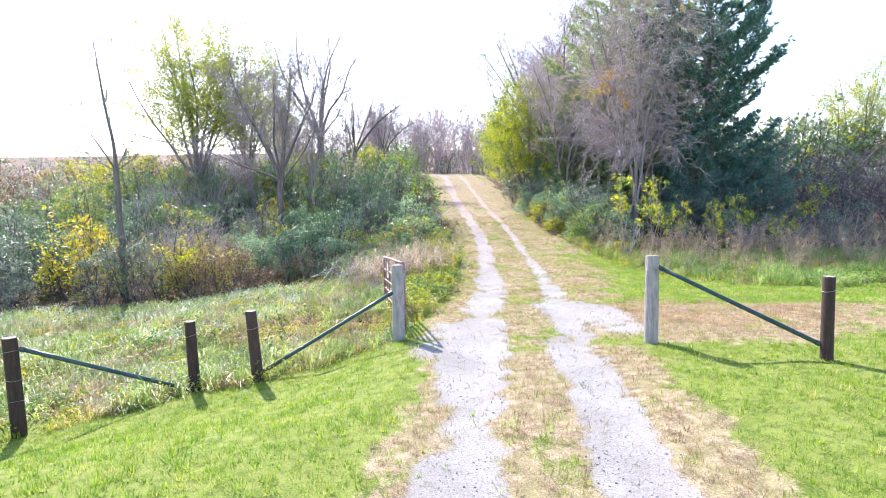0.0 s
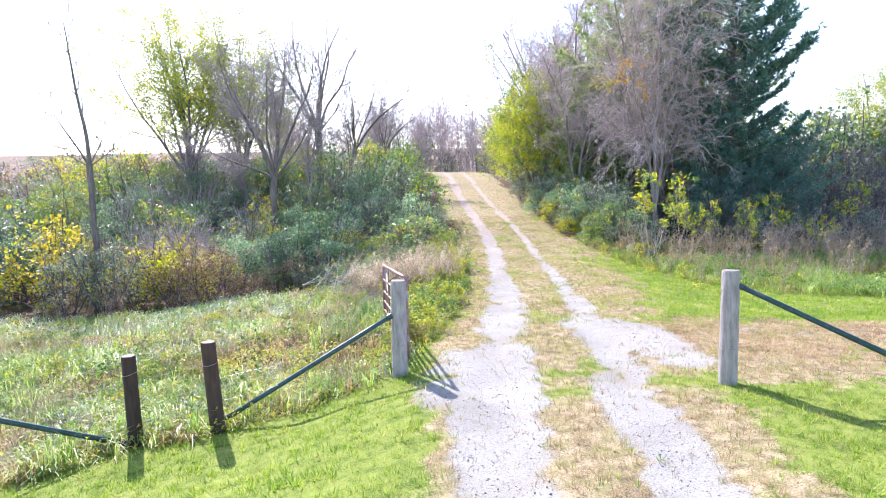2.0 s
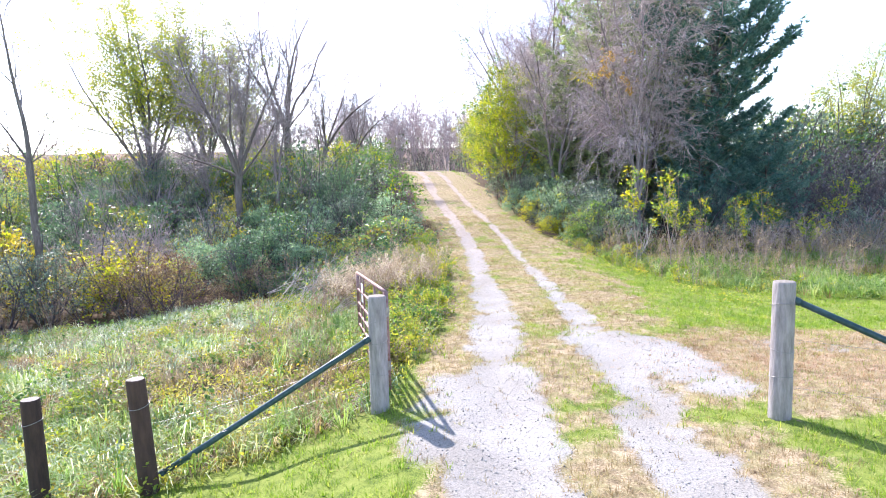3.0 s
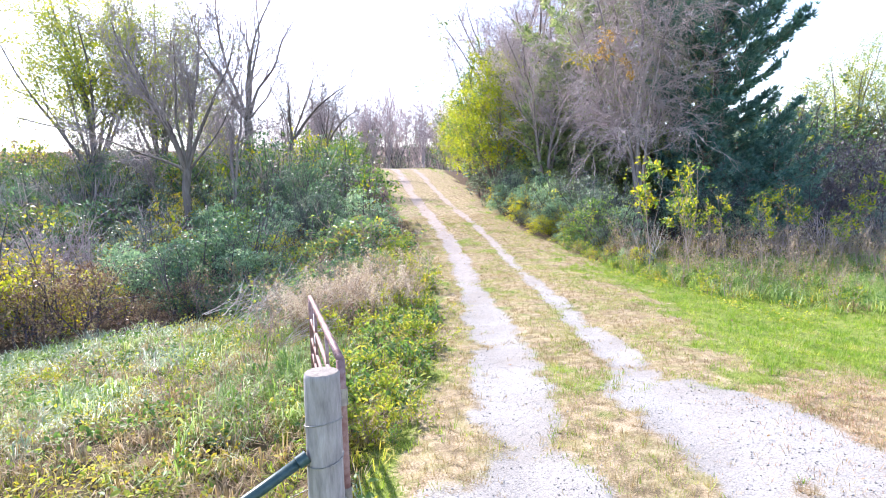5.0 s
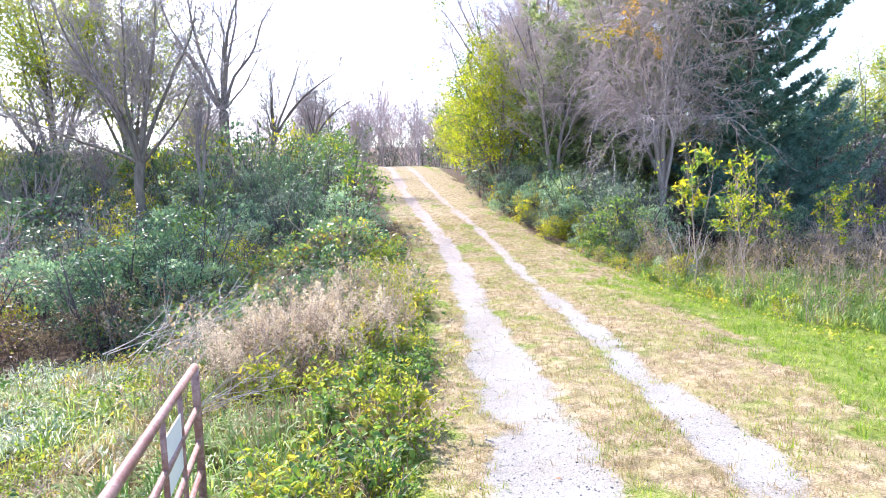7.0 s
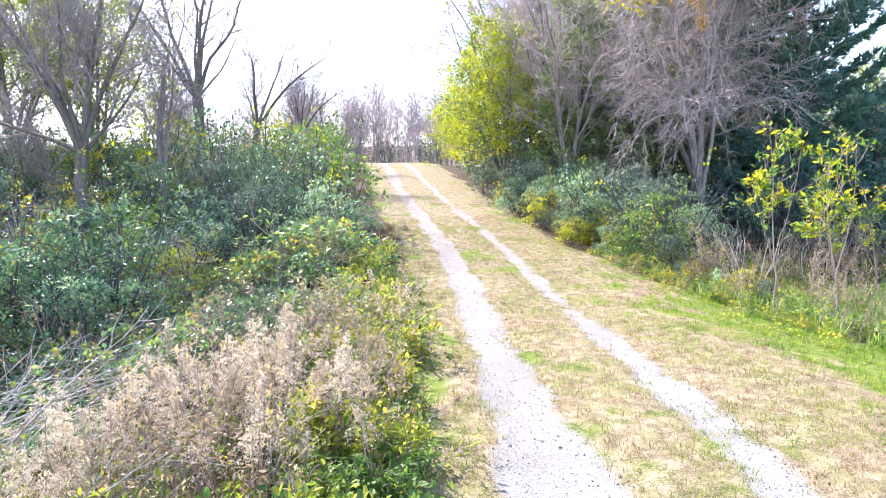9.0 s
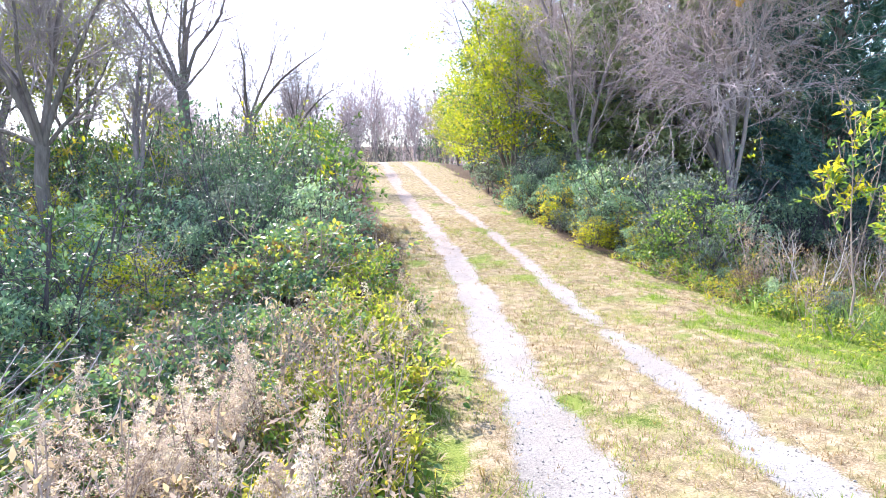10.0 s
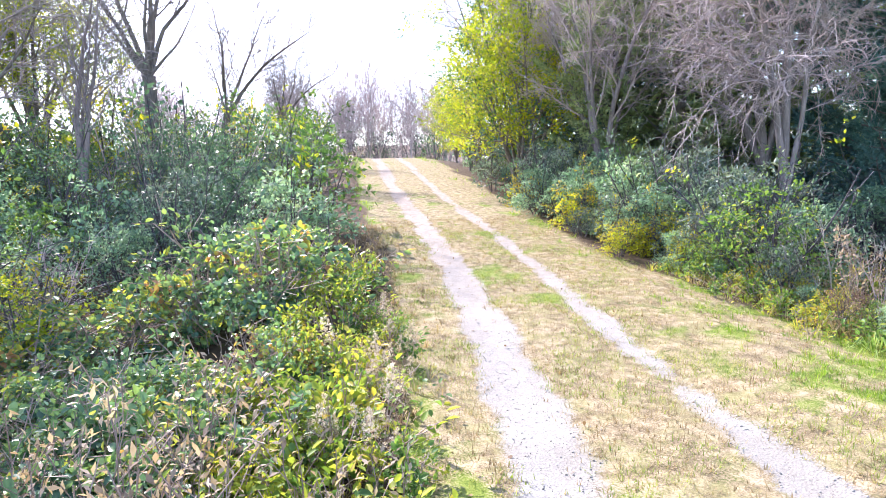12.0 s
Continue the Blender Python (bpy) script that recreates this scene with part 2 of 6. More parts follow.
def gravel_at(x, y):
    d = x - road_x(y)
    n = vnoise(x, y, 1.1, 11) * 0.3 + vnoise(x, y, 0.45, 12) * 0.38 + vnoise(x, y, 0.17, 13) * 0.32
    wide = np.interp(y, [0, 5.5, 8, 10, 14, 22, 35, 60], [0.32, 0.32, 0.41, 0.45, 0.38, 0.30, 0.26, 0.30])
    left = 1 - smooth(0.2, 1.6, np.abs(d + 0.78) / (wide * 1.12))
    right = (1 - smooth(0.2, 1.6, np.abs(d - np.interp(y, [4, 8, 10], [0.62, 0.70, 0.80])) / (wide * np.interp(y, [9, 13, 18], [1.0, 0.74, 0.72])))) * np.interp(y, [10, 15, 19], [1.0, 0.88, 0.86])
    gate = 1 - smooth(0.4, 1.1, np.hypot((d + 1.45) / 0.55, (y - 9.3) / 1.6))
    apron = 1 - smooth(0.5, 1.1, np.hypot((x - 3.35) / 0.9, (y - 10.6) / 2.2))
    apron2 = 1 - smooth(0.5, 1.1, np.hypot((x - 6.2) / 1.6, (y - 10.4) / 0.9)) * 1.0
    g = np.maximum(np.maximum(left, right), np.maximum(np.maximum(apron, gate * 0.6), apron2 * 0.3))
    return np.clip(g * 1.15 + (n - 0.5) * np.interp(y, [7, 13, 19], [2.4, 2.0, 1.6]) * smooth(0.0, 0.35, g) - 0.03, 0, 1)


def dry_at(x, y):
    d = x - road_x(y)
    n = vnoise(x, y, 1.5, 21) * 0.25 + vnoise(x, y, 0.55, 22) * 0.35 + vnoise(x, y, 0.22, 23) * 0.4
    strip = (1 - smooth(0.7, 1.3, d / np.interp(y, [0, 7, 12, 18, 22, 30], [1.75, 1.75, 2.3, 3.1, 3.5, 3.8]))) * (1 - smooth(0.75, 1.25, -d / np.interp(y, [0, 7, 10, 20, 30], [1.45, 1.5, 1.8, 1.75, 2.2])))
    apron = 1 - smooth(0.6, 1.15, np.hypot((x - 5.6) / 3.7, (y - 9.8) / 2.7))
    g = np.maximum(strip, apron)
    green = 0.27 + smooth(8, 16, y) * (1 - smooth(30, 42, y)) * 0.12 + 0.2 * smooth(0.5, 0.7, vnoise(x, y, 0.8, 24)) * (1 - apron) * (1 - smooth(9, 13, y))
    return np.clip(g * 1.3 + (n - 0.5) * 2.4 * smooth(0.0, 0.3, g) - green, 0, 1)


def wild_at(x, y):
    """1 where brush and tall weeds grow, 0 on mown ground."""
    d = x - road_x(y)
    n = (vnoise(x, y, 1.6, 31) - 0.5) * 0.7
    left_edge = np.interp(y, [8, 10, 14, 17, 20, 24, 30, 40, 60], [-1.85, -1.7, -1.75, -1.7, -1.65, -1.6, -1.7, -2.0, -2.0])
    fence = np.interp(x, [-40, -18, -9, -5.3, -3.3, -2.4, -0.3, 0.3], [-3.0, 3.4, 6.8, 7.9, 8.7, 8.75, 9.3, 9.6])
    right_edge = np.interp(y, [-10, 12, 14, 16, 20, 24, 28, 34, 40, 50, 60], [40, 40, 8.5, 6.3, 4.2, 2.9, 2.4, 2.4, 2.6, 2.6, 3.0])
    return np.maximum(smooth(0, 0.5, left_edge - d + n * 0.5) * smooth(0, 0.35, y - fence + n * 0.4), smooth(0, 0.8, d - right_edge + n))


def build_ground():
    def axis(a, b, step, far):
        core = np.arange(a, b + step / 2, step)
        out = np.geomspace(1, far, 26)
        return np.concatenate([a - out[::-1], core, b + out])
    xs, ys = axis(-12, 17, 0.17, 2900), axis(0, 40, 0.17, 2900)
    gx, gy = np.meshgrid(xs, ys)
    gz = land(gx, gy)
    v = np.stack([gx, gy, gz], -1).reshape(-1, 3)
    nx, ny = len(xs), len(ys)
    i = (np.arange(ny - 1)[:, None] * nx + np.arange(nx - 1)[None]).ravel()
    f = np.stack([i, i + 1, i + nx + 1, i + nx], -1)
    me = mesh_of("ground", v, quads=f)
    zone = me.attributes.new("zone", "FLOAT_COLOR", "POINT")
    x, y = v[:, 0], v[:, 1]
    # third zone: litter under brush; in the meadow, painted shade between clumps
    col = np.stack([gravel_at(x, y) * (y < 66), dry_at(x, y) * (y < 66), wild_at(x, y) * np.where(x < road_x(y), np.maximum(smooth(18.5, 20.5, y), np.maximum(0.65 * smooth(8, 9.5, y), smooth(15.5, 17, y) * smooth(-6, -5, x - road_x(y)) * 0.9)), smooth(21, 25, y)), smooth(90, 160, y)], -1)
    zone.data.foreach_set("color", col.astype(np.float32).ravel())
    me.polygons.foreach_set("use_smooth", np.ones(len(me.polygons), bool))
    m, n, l, p = material("ground_surface")
    at = n.new("ShaderNodeAttribute")
    at.attribute_name = "zone"
    sep = n.new("ShaderNodeSeparateColor")
    l.new(at.outputs["Color"], sep.inputs[0])
    geo = n.new("ShaderNodeNewGeometry")
    pos = geo.outputs["Position"]
    fine, mid, big = noise_node(n, l, 60, 5, pos), noise_node(n, l, 7, 5, pos), noise_node(n, l, 0.7, 3, pos)
    green = ramp(n, [(0.38, (0.07, 0.115, 0.02)), (0.5, (0.165, 0.22, 0.04)), (0.62, (0.225, 0.265, 0.065))])
    both = math_node(n, l, "MULTIPLY", math_node(n, l, "ADD", mid.outputs["Fac"], fine.outputs["Fac"]), 0.5)
    l.new(both, green.inputs["Fac"])
    dry = ramp(n, [(0.38, (0.12, 0.095, 0.055)), (0.5, (0.275, 0.22, 0.135)), (0.6, (0.44, 0.365, 0.24))])
    l.new(both, dry.inputs["Fac"])
    vor = n.new("ShaderNodeTexVoronoi")
    vor.inputs["Scale"].default_value = 95.0
    l.new(pos, vor.inputs["Vector"])
    chips = ramp(n, [(0.0, (0.14, 0.139, 0.13)), (0.25, (0.275, 0.275, 0.257)), (1.0, (0.40, 0.40, 0.377))])
    l.new(vor.outputs["Color"], chips.inputs["Fac"])
    dirt = ramp(n, [(0.3, (0.27, 0.225, 0.19)), (0.7, (0.40, 0.35, 0.31))])
    l.new(mid.outputs["Fac"], dirt.inputs["Fac"])
    sepp = n.new("ShaderNodeSeparateXYZ")
    l.new(pos, sepp.inputs[0])
    far_dirt = n.new("ShaderNodeMapRange")
    far_dirt.inputs[1].default_value, far_dirt.inputs[2].default_value = 17.0, 36.0
    l.new(sepp.outputs["Y"], far_dirt.inputs[0])
    stain = ramp(n, [(0.35, (0.74, 0.71, 0.66)), (0.6, (1.0, 1.0, 1.0))])
    l.new(big.outputs["Fac"], stain.inputs["Fac"])
    pale = mix_col(n, l, chips.outputs["Color"], stain.outputs["Color"], 0.8, "MULTIPLY")
    stony = mix_col(n, l, pale, dirt.outputs["Color"], far_dirt.outputs[0])
    litter_and_shade = ramp(n, [(0.3, (0.045, 0.032, 0.022)), (0.6, (0.12, 0.085, 0.055)), (0.8, (0.10, 0.11, 0.03))])
    l.new(mid.outputs["Fac"], litter_and_shade.inputs["Fac"])
    field = ramp(n, [(0.35, (0.12, 0.08, 0.062)), (0.65, (0.18, 0.13, 0.10))])
    l.new(big.outputs["Fac"], field.inputs["Fac"])

    def edge(v):
        s = math_node(n, l, "ADD", v, math_node(n, l, "MULTIPLY", math_node(n, l, "SUBTRACT", fine.outputs["Fac"], 0.5), 0.9))
        s = math_node(n, l, "ADD", s, math_node(n, l, "MULTIPLY", math_node(n, l, "SUBTRACT", mid.outputs["Fac"], 0.5), 0.6))
        mr = n.new("ShaderNodeMapRange")
        mr.inputs[1].default_value, mr.inputs[2].default_value = 0.35, 0.65
        l.new(s, mr.inputs[0])
        return mr.outputs[0]
    tuft = noise_node(n, l, 3.4, 4, pos, 0.7)
    mott = ramp(n, [(0.46, (0, 0, 0)), (0.62, (0.55, 0.55, 0.55))])
    l.new(tuft.outputs["Fac"], mott.inputs["Fac"])
    withered = mix_col(n, l, dry.outputs["Color"], (0.25, 0.25, 0.10), mott.outputs["Color"])
    c = mix_col(n, l, green.outputs["Color"], withered, edge(sep.outputs[1]))
    c = mix_col(n, l, c, litter_and_shade.outputs["Color"], edge(sep.outputs[2]))
    c = mix_col(n, l, c, stony, edge(sep.outputs[0]))
    c = mix_col(n, l, c, field.outputs["Color"], at.outputs["Alpha"])
    l.new(c, p.inputs["Base Color"])
    p.inputs["Roughness"].default_value = 0.95
    p.inputs["Specular IOR Level"].default_value = 0.15
    bump = n.new("ShaderNodeBump")
    bump.inputs["Strength"].default_value, bump.inputs["Distance"].default_value = 0.7, 0.02
    l.new(math_node(n, l, "ADD", math_node(n, l, "MULTIPLY", fine.outputs["Fac"], 0.8), mid.outputs["Fac"]), bump.inputs["Height"])
    l.new(bump.outputs[0], p.inputs["Normal"])
    me.materials.append(m)
    return tagged(new("ground", me), "rolling ground with mown grass and a two-rut gravel track", "ground", kind="structure")


# ------------------------------------------------------------ mesh helpers
def mesh_of(name, v, quads=None, tris=None, mat=None):
    """A mesh from arrays of vertices, quads and triangles."""
    me = bpy.data.meshes.new(name)
    v = np.asarray(v, np.float32)
    idx, tot = [], []
    for f, k in ((quads, 4), (tris, 3)):
        if f is not None and len(f):
            idx.append(np.asarray(f, np.int32).ravel())
            tot.append(np.full(len(f), k, np.int32))
    idx, tot = np.concatenate(idx), np.concatenate(tot)
    me.vertices.add(len(v))
    me.vertices.foreach_set("co", v.ravel())
    me.loops.add(len(idx))
    me.loops.foreach_set("vertex_index", idx)
    me.polygons.add(len(tot))
    me.polygons.foreach_set("loop_start", np.concatenate([[0], np.cumsum(tot)[:-1]]).astype(np.int32))
    me.update(calc_edges=True)
    me.validate()
    if mat:
        me.materials.append(mat)
    return me


class Buf:
    """Gathers vertices, quads and triangles for one mesh."""

    def __init__(self):
        self.v, self.q, self.t, self.n = [], [], [], 0

    def add(self, v, quads=None, tris=None):
        v = np.asarray(v, float).reshape(-1, 3)
        if quads is not None:
            self.q.append(np.asarray(quads) + self.n)
        if tris is not None:
            self.t.append(np.asarray(tris) + self.n)
        self.v.append(v)
        self.n += len(v)

    def tube(self, pts, radii, sides=5, cap=False):
        pts, radii = np.asarray(pts, float), np.asarray(radii, float)
        tan = np.gradient(pts, axis=0)
        tan /= np.linalg.norm(tan, axis=1, keepdims=True) + 1e-9
        ref = np.array([0.0, 0, 1]) if abs(tan[0][2]) < 0.8 else np.array([1.0, 0, 0])
        a = np.cross(tan, ref)
        a /= np.linalg.norm(a, axis=1, keepdims=True) + 1e-9
        b = np.cross(tan, a)
        ang = np.arange(sides) * 2 * np.pi / sides
        ring = a[:, None] * np.cos(ang)[None, :, None] + b[:, None] * np.sin(ang)[None, :, None]
        v = pts[:, None] + ring * radii[:, None, None]
        m = len(pts)
        i = (np.arange(m - 1)[:, None] * sides + np.arange(sides)[None]).ravel()
        j = (np.arange(m - 1)[:, None] * sides + (np.arange(sides)[None] + 1) % sides).ravel()
        self.add(v, np.stack([i, j, j + sides, i + sides], -1))
        if cap:
            k = np.arange(1, sides - 1)
            e = (m - 1) * sides
            first = np.stack([0 * k, k + 1, k], -1)
            self.t.append(np.concatenate([first, np.stack([0 * k + e, k + e, k + 1 + e], -1)]) + self.n - m * sides)

    def mesh(self, name, mat):
        return mesh_of(name, np.concatenate(self.v), np.concatenate(self.q) if self.q else None,
                       np.concatenate(self.t) if self.t else None, mat)


def unit(v):
    return v / (np.linalg.norm(v, axis=-1, keepdims=True) + 1e-9)


def add_leaves(buf, pos, size, rng, out=None, aspect=0.5, droop=0.2, flat=0.72, face=None, oval=False):
    """Leaves, each an island of its own: a lozenge, or a pointed oval folded along its midrib."""
    pos = np.asarray(pos, float)
    n = len(pos)
    size = size * rng.uniform(0.6, 1.25, (n, 1))
    a = rng.normal(size=(n, 3))
    if out is not None:
        a = a * 0.7 + unit(np.asarray(out, float))
    a[:, 2] -= droop
    a = unit(a)
    nrm = rng.normal(size=(n, 3)) * (1 - flat)
    nrm[:, 2] += flat
    if face is not None:
        nrm = rng.normal(size=(n, 3)) * 0.42 + face + np.array([0, 0, 0.35])
    s = unit(np.cross(a, nrm))
    up = np.cross(s, a)
    if oval:
        e = s * size * aspect * 0.5
        tip = pos + a * size - up * size * 0.12
        v = np.stack([pos, pos + a * size * 0.3 + e + up * size * 0.1, pos + a * size * 0.68 + e * 0.85 + up * size * 0.06, tip,
                      pos + a * size * 0.68 - e * 0.85 + up * size * 0.06, pos + a * size * 0.3 - e + up * size * 0.1], 1)
        i = np.arange(n)[:, None, None] * 6
        buf.add(v, (i + np.array([[0, 1, 2, 3], [0, 3, 4, 5]])).reshape(-1, 4))
        return
    mid = pos + a * size * 0.45 + up * size * 0.10
    v = np.stack([pos, mid + s * size * aspect * 0.5, pos + a * size, mid - s * size * aspect * 0.5], 1)
    buf.add(v, np.arange(n * 4).reshape(n, 4))


def add_blades(buf, x, y, h, wide, rng, lean=0.5, sink=0.02):
    """Single short blades for grass far off."""
    n = len(x)
    z = land(x, y) - sink
    h = h * rng.uniform(0.55, 1.3, n) * (0.45 + 1.1 * vnoise(x, y, 0.33, 17))
    ang, la = rng.uniform(0, 2 * np.pi, n), rng.uniform(0, 2 * np.pi, n)
    wx, wy = np.cos(ang) * wide * 0.5, np.sin(ang) * wide * 0.5
    k = np.abs(rng.normal(0, lean, n))
    tip = np.stack([x + np.cos(la) * k * h, y + np.sin(la) * k * h, z + sink + h / np.sqrt(1 + k * k)], -1)
    v = np.stack([np.stack([x - wx, y - wy, z], -1), np.stack([x + wx, y + wy, z], -1), tip], 1)
    buf.add(v, None, np.arange(n * 3).reshape(n, 3))


def add_tufts(buf, x, y, h, wide, rng, blades=12, lean=0.75, spread=0.03, arch=False, lift=0.0):
    """Grass in tufts: blades that lean out from a common foot, straight when short, arching over when long."""
    h = np.repeat(h * rng.uniform(0.65, 1.3, len(x)), blades)
    toss = np.repeat(vnoise(x, y, 0.9, 19) * 14, blades)
    cx, cy = np.repeat(x, blades), np.repeat(y, blades)
    n = len(cx)
    a = rng.uniform(0, 2 * np.pi, n)
    if arch:
        a = np.where(rng.uniform(0, 1, n) < 0.6, toss + rng.normal(0, 0.7, n), a)
    ca, sa = np.cos(a), np.sin(a)
    r = spread * np.sqrt(rng.uniform(0, 1, n))
    px, py = cx + ca * r, cy + sa * r
    z = land(px, py) - 0.012 + lift
    h = h * rng.uniform(0.6, 1.15, n)
    t = np.clip(np.abs(rng.normal(lean, 0.38, n)), 0.05, 1.5)
    w = wide * rng.uniform(0.7, 1.3, n) * 0.5
    wx, wy = -sa * w, ca * w
    if not arch:
        s, c = np.sin(t) * h, np.cos(t) * h
        v = np.stack([np.stack([px - wx, py - wy, z], -1), np.stack([px + wx, py + wy, z], -1), np.stack([px + ca * s, py + sa * s, z + c + 0.012], -1)], 1)
        buf.add(v, None, np.arange(n * 3).reshape(n, 3))
        return
    t2 = t + rng.uniform(0.8, 1.6, n)
    mx, my, mz = px + ca * np.sin(t) * h * 0.55, py + sa * np.sin(t) * h * 0.55, z + np.cos(t) * h * 0.55
    ex, ey, ez = mx + ca * np.sin(t2) * h * 0.5, my + sa * np.sin(t2) * h * 0.5, np.maximum(mz + np.cos(t2) * h * 0.5, z + 0.03)
    v = np.stack([np.stack([px - wx, py - wy, z], -1), np.stack([px + wx, py + wy, z], -1), np.stack([mx + wx, my + wy, mz], -1),
                  np.stack([mx - wx, my - wy, mz], -1), np.stack([ex, ey, ez], -1)], 1)
    i = np.arange(n)[:, None] * 5
    buf.add(v, i + np.array([[0, 1, 2, 3]]), i + np.array([[3, 2, 4]]))


def part(name, me, parent, label=""):
    ob = new(name, me)
    ob.parent = parent
    if label:
        ob["label"] = label
    return ob


def thing(name, x, y, z=None, turn=0.0, size=1.0):
    ob = new(name)
    ob.empty_display_size = 0.2
    ob.matrix_basis = Matrix.LocRotScale((x, y, float(land(x, y)) - 0.03 if z is None else z), Euler((0, 0, turn)), (size, size, size))
    return ob


def spot(x, y, turn=0.0, size=1.0, tall=1.0, sink=0.03, tip=0.0):
    return Matrix.LocRotScale((x, y, float(land(x, y)) - sink), Euler((tip, tip * 0.5, turn)), (size, size, size * tall))


# ------------------------------------------------------------ plants
class Spec:
    def __init__(self, kids, ratio, angle, segs, wob, lift, sides, thin=0.55, low=0.3, floor=0.003):
        self.kids, self.ratio, self.angle, self.segs = kids, ratio, angle, segs
        self.wob, self.lift, self.sides, self.thin, self.low, self.floor = wob, lift, sides, thin, low, floor


def grow(buf, rng, p, d, length, r, level, s, tips, end=0.35):
    n = s.segs[level]
    pts, rad, d = [np.array(p, float)], [r], unit(np.array(d, float))
    last = level == len(s.segs) - 1
    for k in range(n):
        d = unit(d + rng.normal(0, s.wob[level], 3) + np.array([0, 0, s.lift[level]]) / n)
        pts.append(pts[-1] + d * length / n)
        rad.append(max(r * (1 - (1 - (0.15 if last else end)) * (k + 1) / n), s.floor))
    (buf[min(level, 1)] if isinstance(buf, list) else buf).tube(pts, rad, s.sides[level])
    tips.append((level, np.array(pts)))
    if last:
        return
    kids = s.kids[level]
    kids = int(kids + rng.uniform(0, 1)) if kids < 6 else int(rng.normal(kids, kids * 0.12))
    spin = rng.uniform(0, 6.28)
    for c in range(kids):
        f = s.low if level else max(s.low, 0.2)
        f = f + (1 - f) * (c + rng.uniform(0.1, 0.9)) / kids
        g = f * n
        i = min(int(g), n - 1)
        q = pts[i] + (pts[i + 1] - pts[i]) * (g - i)
        rr = rad[i] + (rad[i + 1] - rad[i]) * (g - i)
        ax = unit(pts[i + 1] - pts[i])
        spin += 2.4 + rng.normal(0, 0.4)
        u = unit(np.cross(ax, [0.31, 0.77, 0.2]))
        w2 = np.cross(ax, u)
        side = u * math.cos(spin) + w2 * math.sin(spin)
        an = math.radians(s.angle[level] * rng.uniform(0.75, 1.25))
        nd = ax * math.cos(an) + side * math.sin(an)
        grow(buf, rng, q, nd, length * s.ratio[level] * rng.uniform(0.7, 1.15) * (1.15 - 0.55 * f), rr * s.thin * rng.uniform(0.8, 1.1), level + 1, s, tips, end)


def add_twigs(buf, lines, rng, count, long, r, droop=0.0, spread=0.8, kink=0.35):
    """Thin crooked twigs along the given branches. Returns the twigs as lines, to carry finer ones."""
    size = np.array([np.linalg.norm(t[-1] - t[0]) for t in lines])
    pick = rng.choice(len(lines), count, p=size / size.sum())
    g = rng.uniform(0.12, 1.0, count)
    p, d = np.empty((count, 3)), np.empty((count, 3))
    for k, (a, f) in enumerate(zip(pick, g)):
        t = lines[a]
        u = f * (len(t) - 1)
        i = min(int(u), len(t) - 2)
        p[k], d[k] = t[i] + (t[i + 1] - t[i]) * (u - i), t[i + 1] - t[i]
    ln = (long * rng.uniform(0.45, 1.25, count))[:, None]
    d = unit(unit(d) + rng.normal(0, spread, (count, 3)) * 0.75)
    m = p + d * ln * 0.5
    e = m + unit(d + rng.normal(0, kink, (count, 3)) - np.array([0, 0, droop])) * ln * 0.55
    u = unit(np.cross(d, rng.normal(size=(count, 3))))
    w2 = np.cross(d, u)
    rings = [u * math.cos(a) + w2 * math.sin(a) for a in (0.0, 2.094, 4.189)]
    v = np.stack([p + q * r for q in rings] + [m + q * r * 0.7 for q in rings] + [e], 1)
    i = np.arange(count)[:, None, None] * 7
    buf.add(v, (i + np.array([[0, 1, 4, 3], [1, 2, 5, 4], [2, 0, 3, 5]])).reshape(-1, 4), (i + np.array([[3, 4, 6], [4, 5, 6], [5, 3, 6]])).reshape(-1, 3))
    return list(np.stack([p, m, e], 1))


def leaf_spots(tips, rng, levels, count, jitter, clump=5):
    """Spots for leaves along the twigs, in small clumps."""
    pts = [t for lv, t in tips if lv in levels]
    few = count // clump + 1
    i = np.repeat(rng.integers(0, len(pts), few), clump)[:count]
    f = np.clip(np.repeat(rng.uniform(0.2, 1, few), clump)[:count] + rng.normal(0, 0.06, count), 0.05, 1)
    out, dirs = [], []
    for a, g in zip(i, f):
        t = pts[a]
        k = min(int(g * (len(t) - 1)), len(t) - 2)
        out.append(t[k] + (t[k + 1] - t[k]) * (g * (len(t) - 1) - k))
        dirs.append(t[k + 1] - t[k])
    return np.array(out) + rng.normal(0, jitter, (count, 3)), np.array(dirs)


def lobes(rng, high, wide, count, n):
    """Spots for leaves on the skins of many small uneven clumps heaped into a bush, and the way each faces."""
    a, u = rng.uniform(0, 6.28, count), rng.uniform(0, 1, count)
    up = rng.uniform(0.1, 1.0, count)
    reach = wide * 0.8 * np.sqrt(np.clip(1.08 - up ** 1.8, 0.05, 1)) * (0.35 + 0.65 * np.sqrt(u))
    c = np.stack([np.cos(a) * reach, np.sin(a) * reach, high * 0.84 * up], -1)
    big = rng.uniform(0.75, 1.25, count) * (0.5 * wide + 0.25 * high) * 0.95 / np.sqrt(count)
    k = rng.choice(count, n, p=big ** 2 / (big ** 2).sum())
    d = unit(rng.normal(size=(n, 3)) + np.array([0, 0, 0.55]))
    lump = 1 + 0.16 * np.sin(d[:, 0] * 5 + k) * np.cos(d[:, 1] * 4 + 2 * k)
    q = c[k] + d * (big[k] * lump * rng.uniform(0.82, 1.08, n))[:, None] * np.array([1.15, 1.15, 0.75])
    return q, d


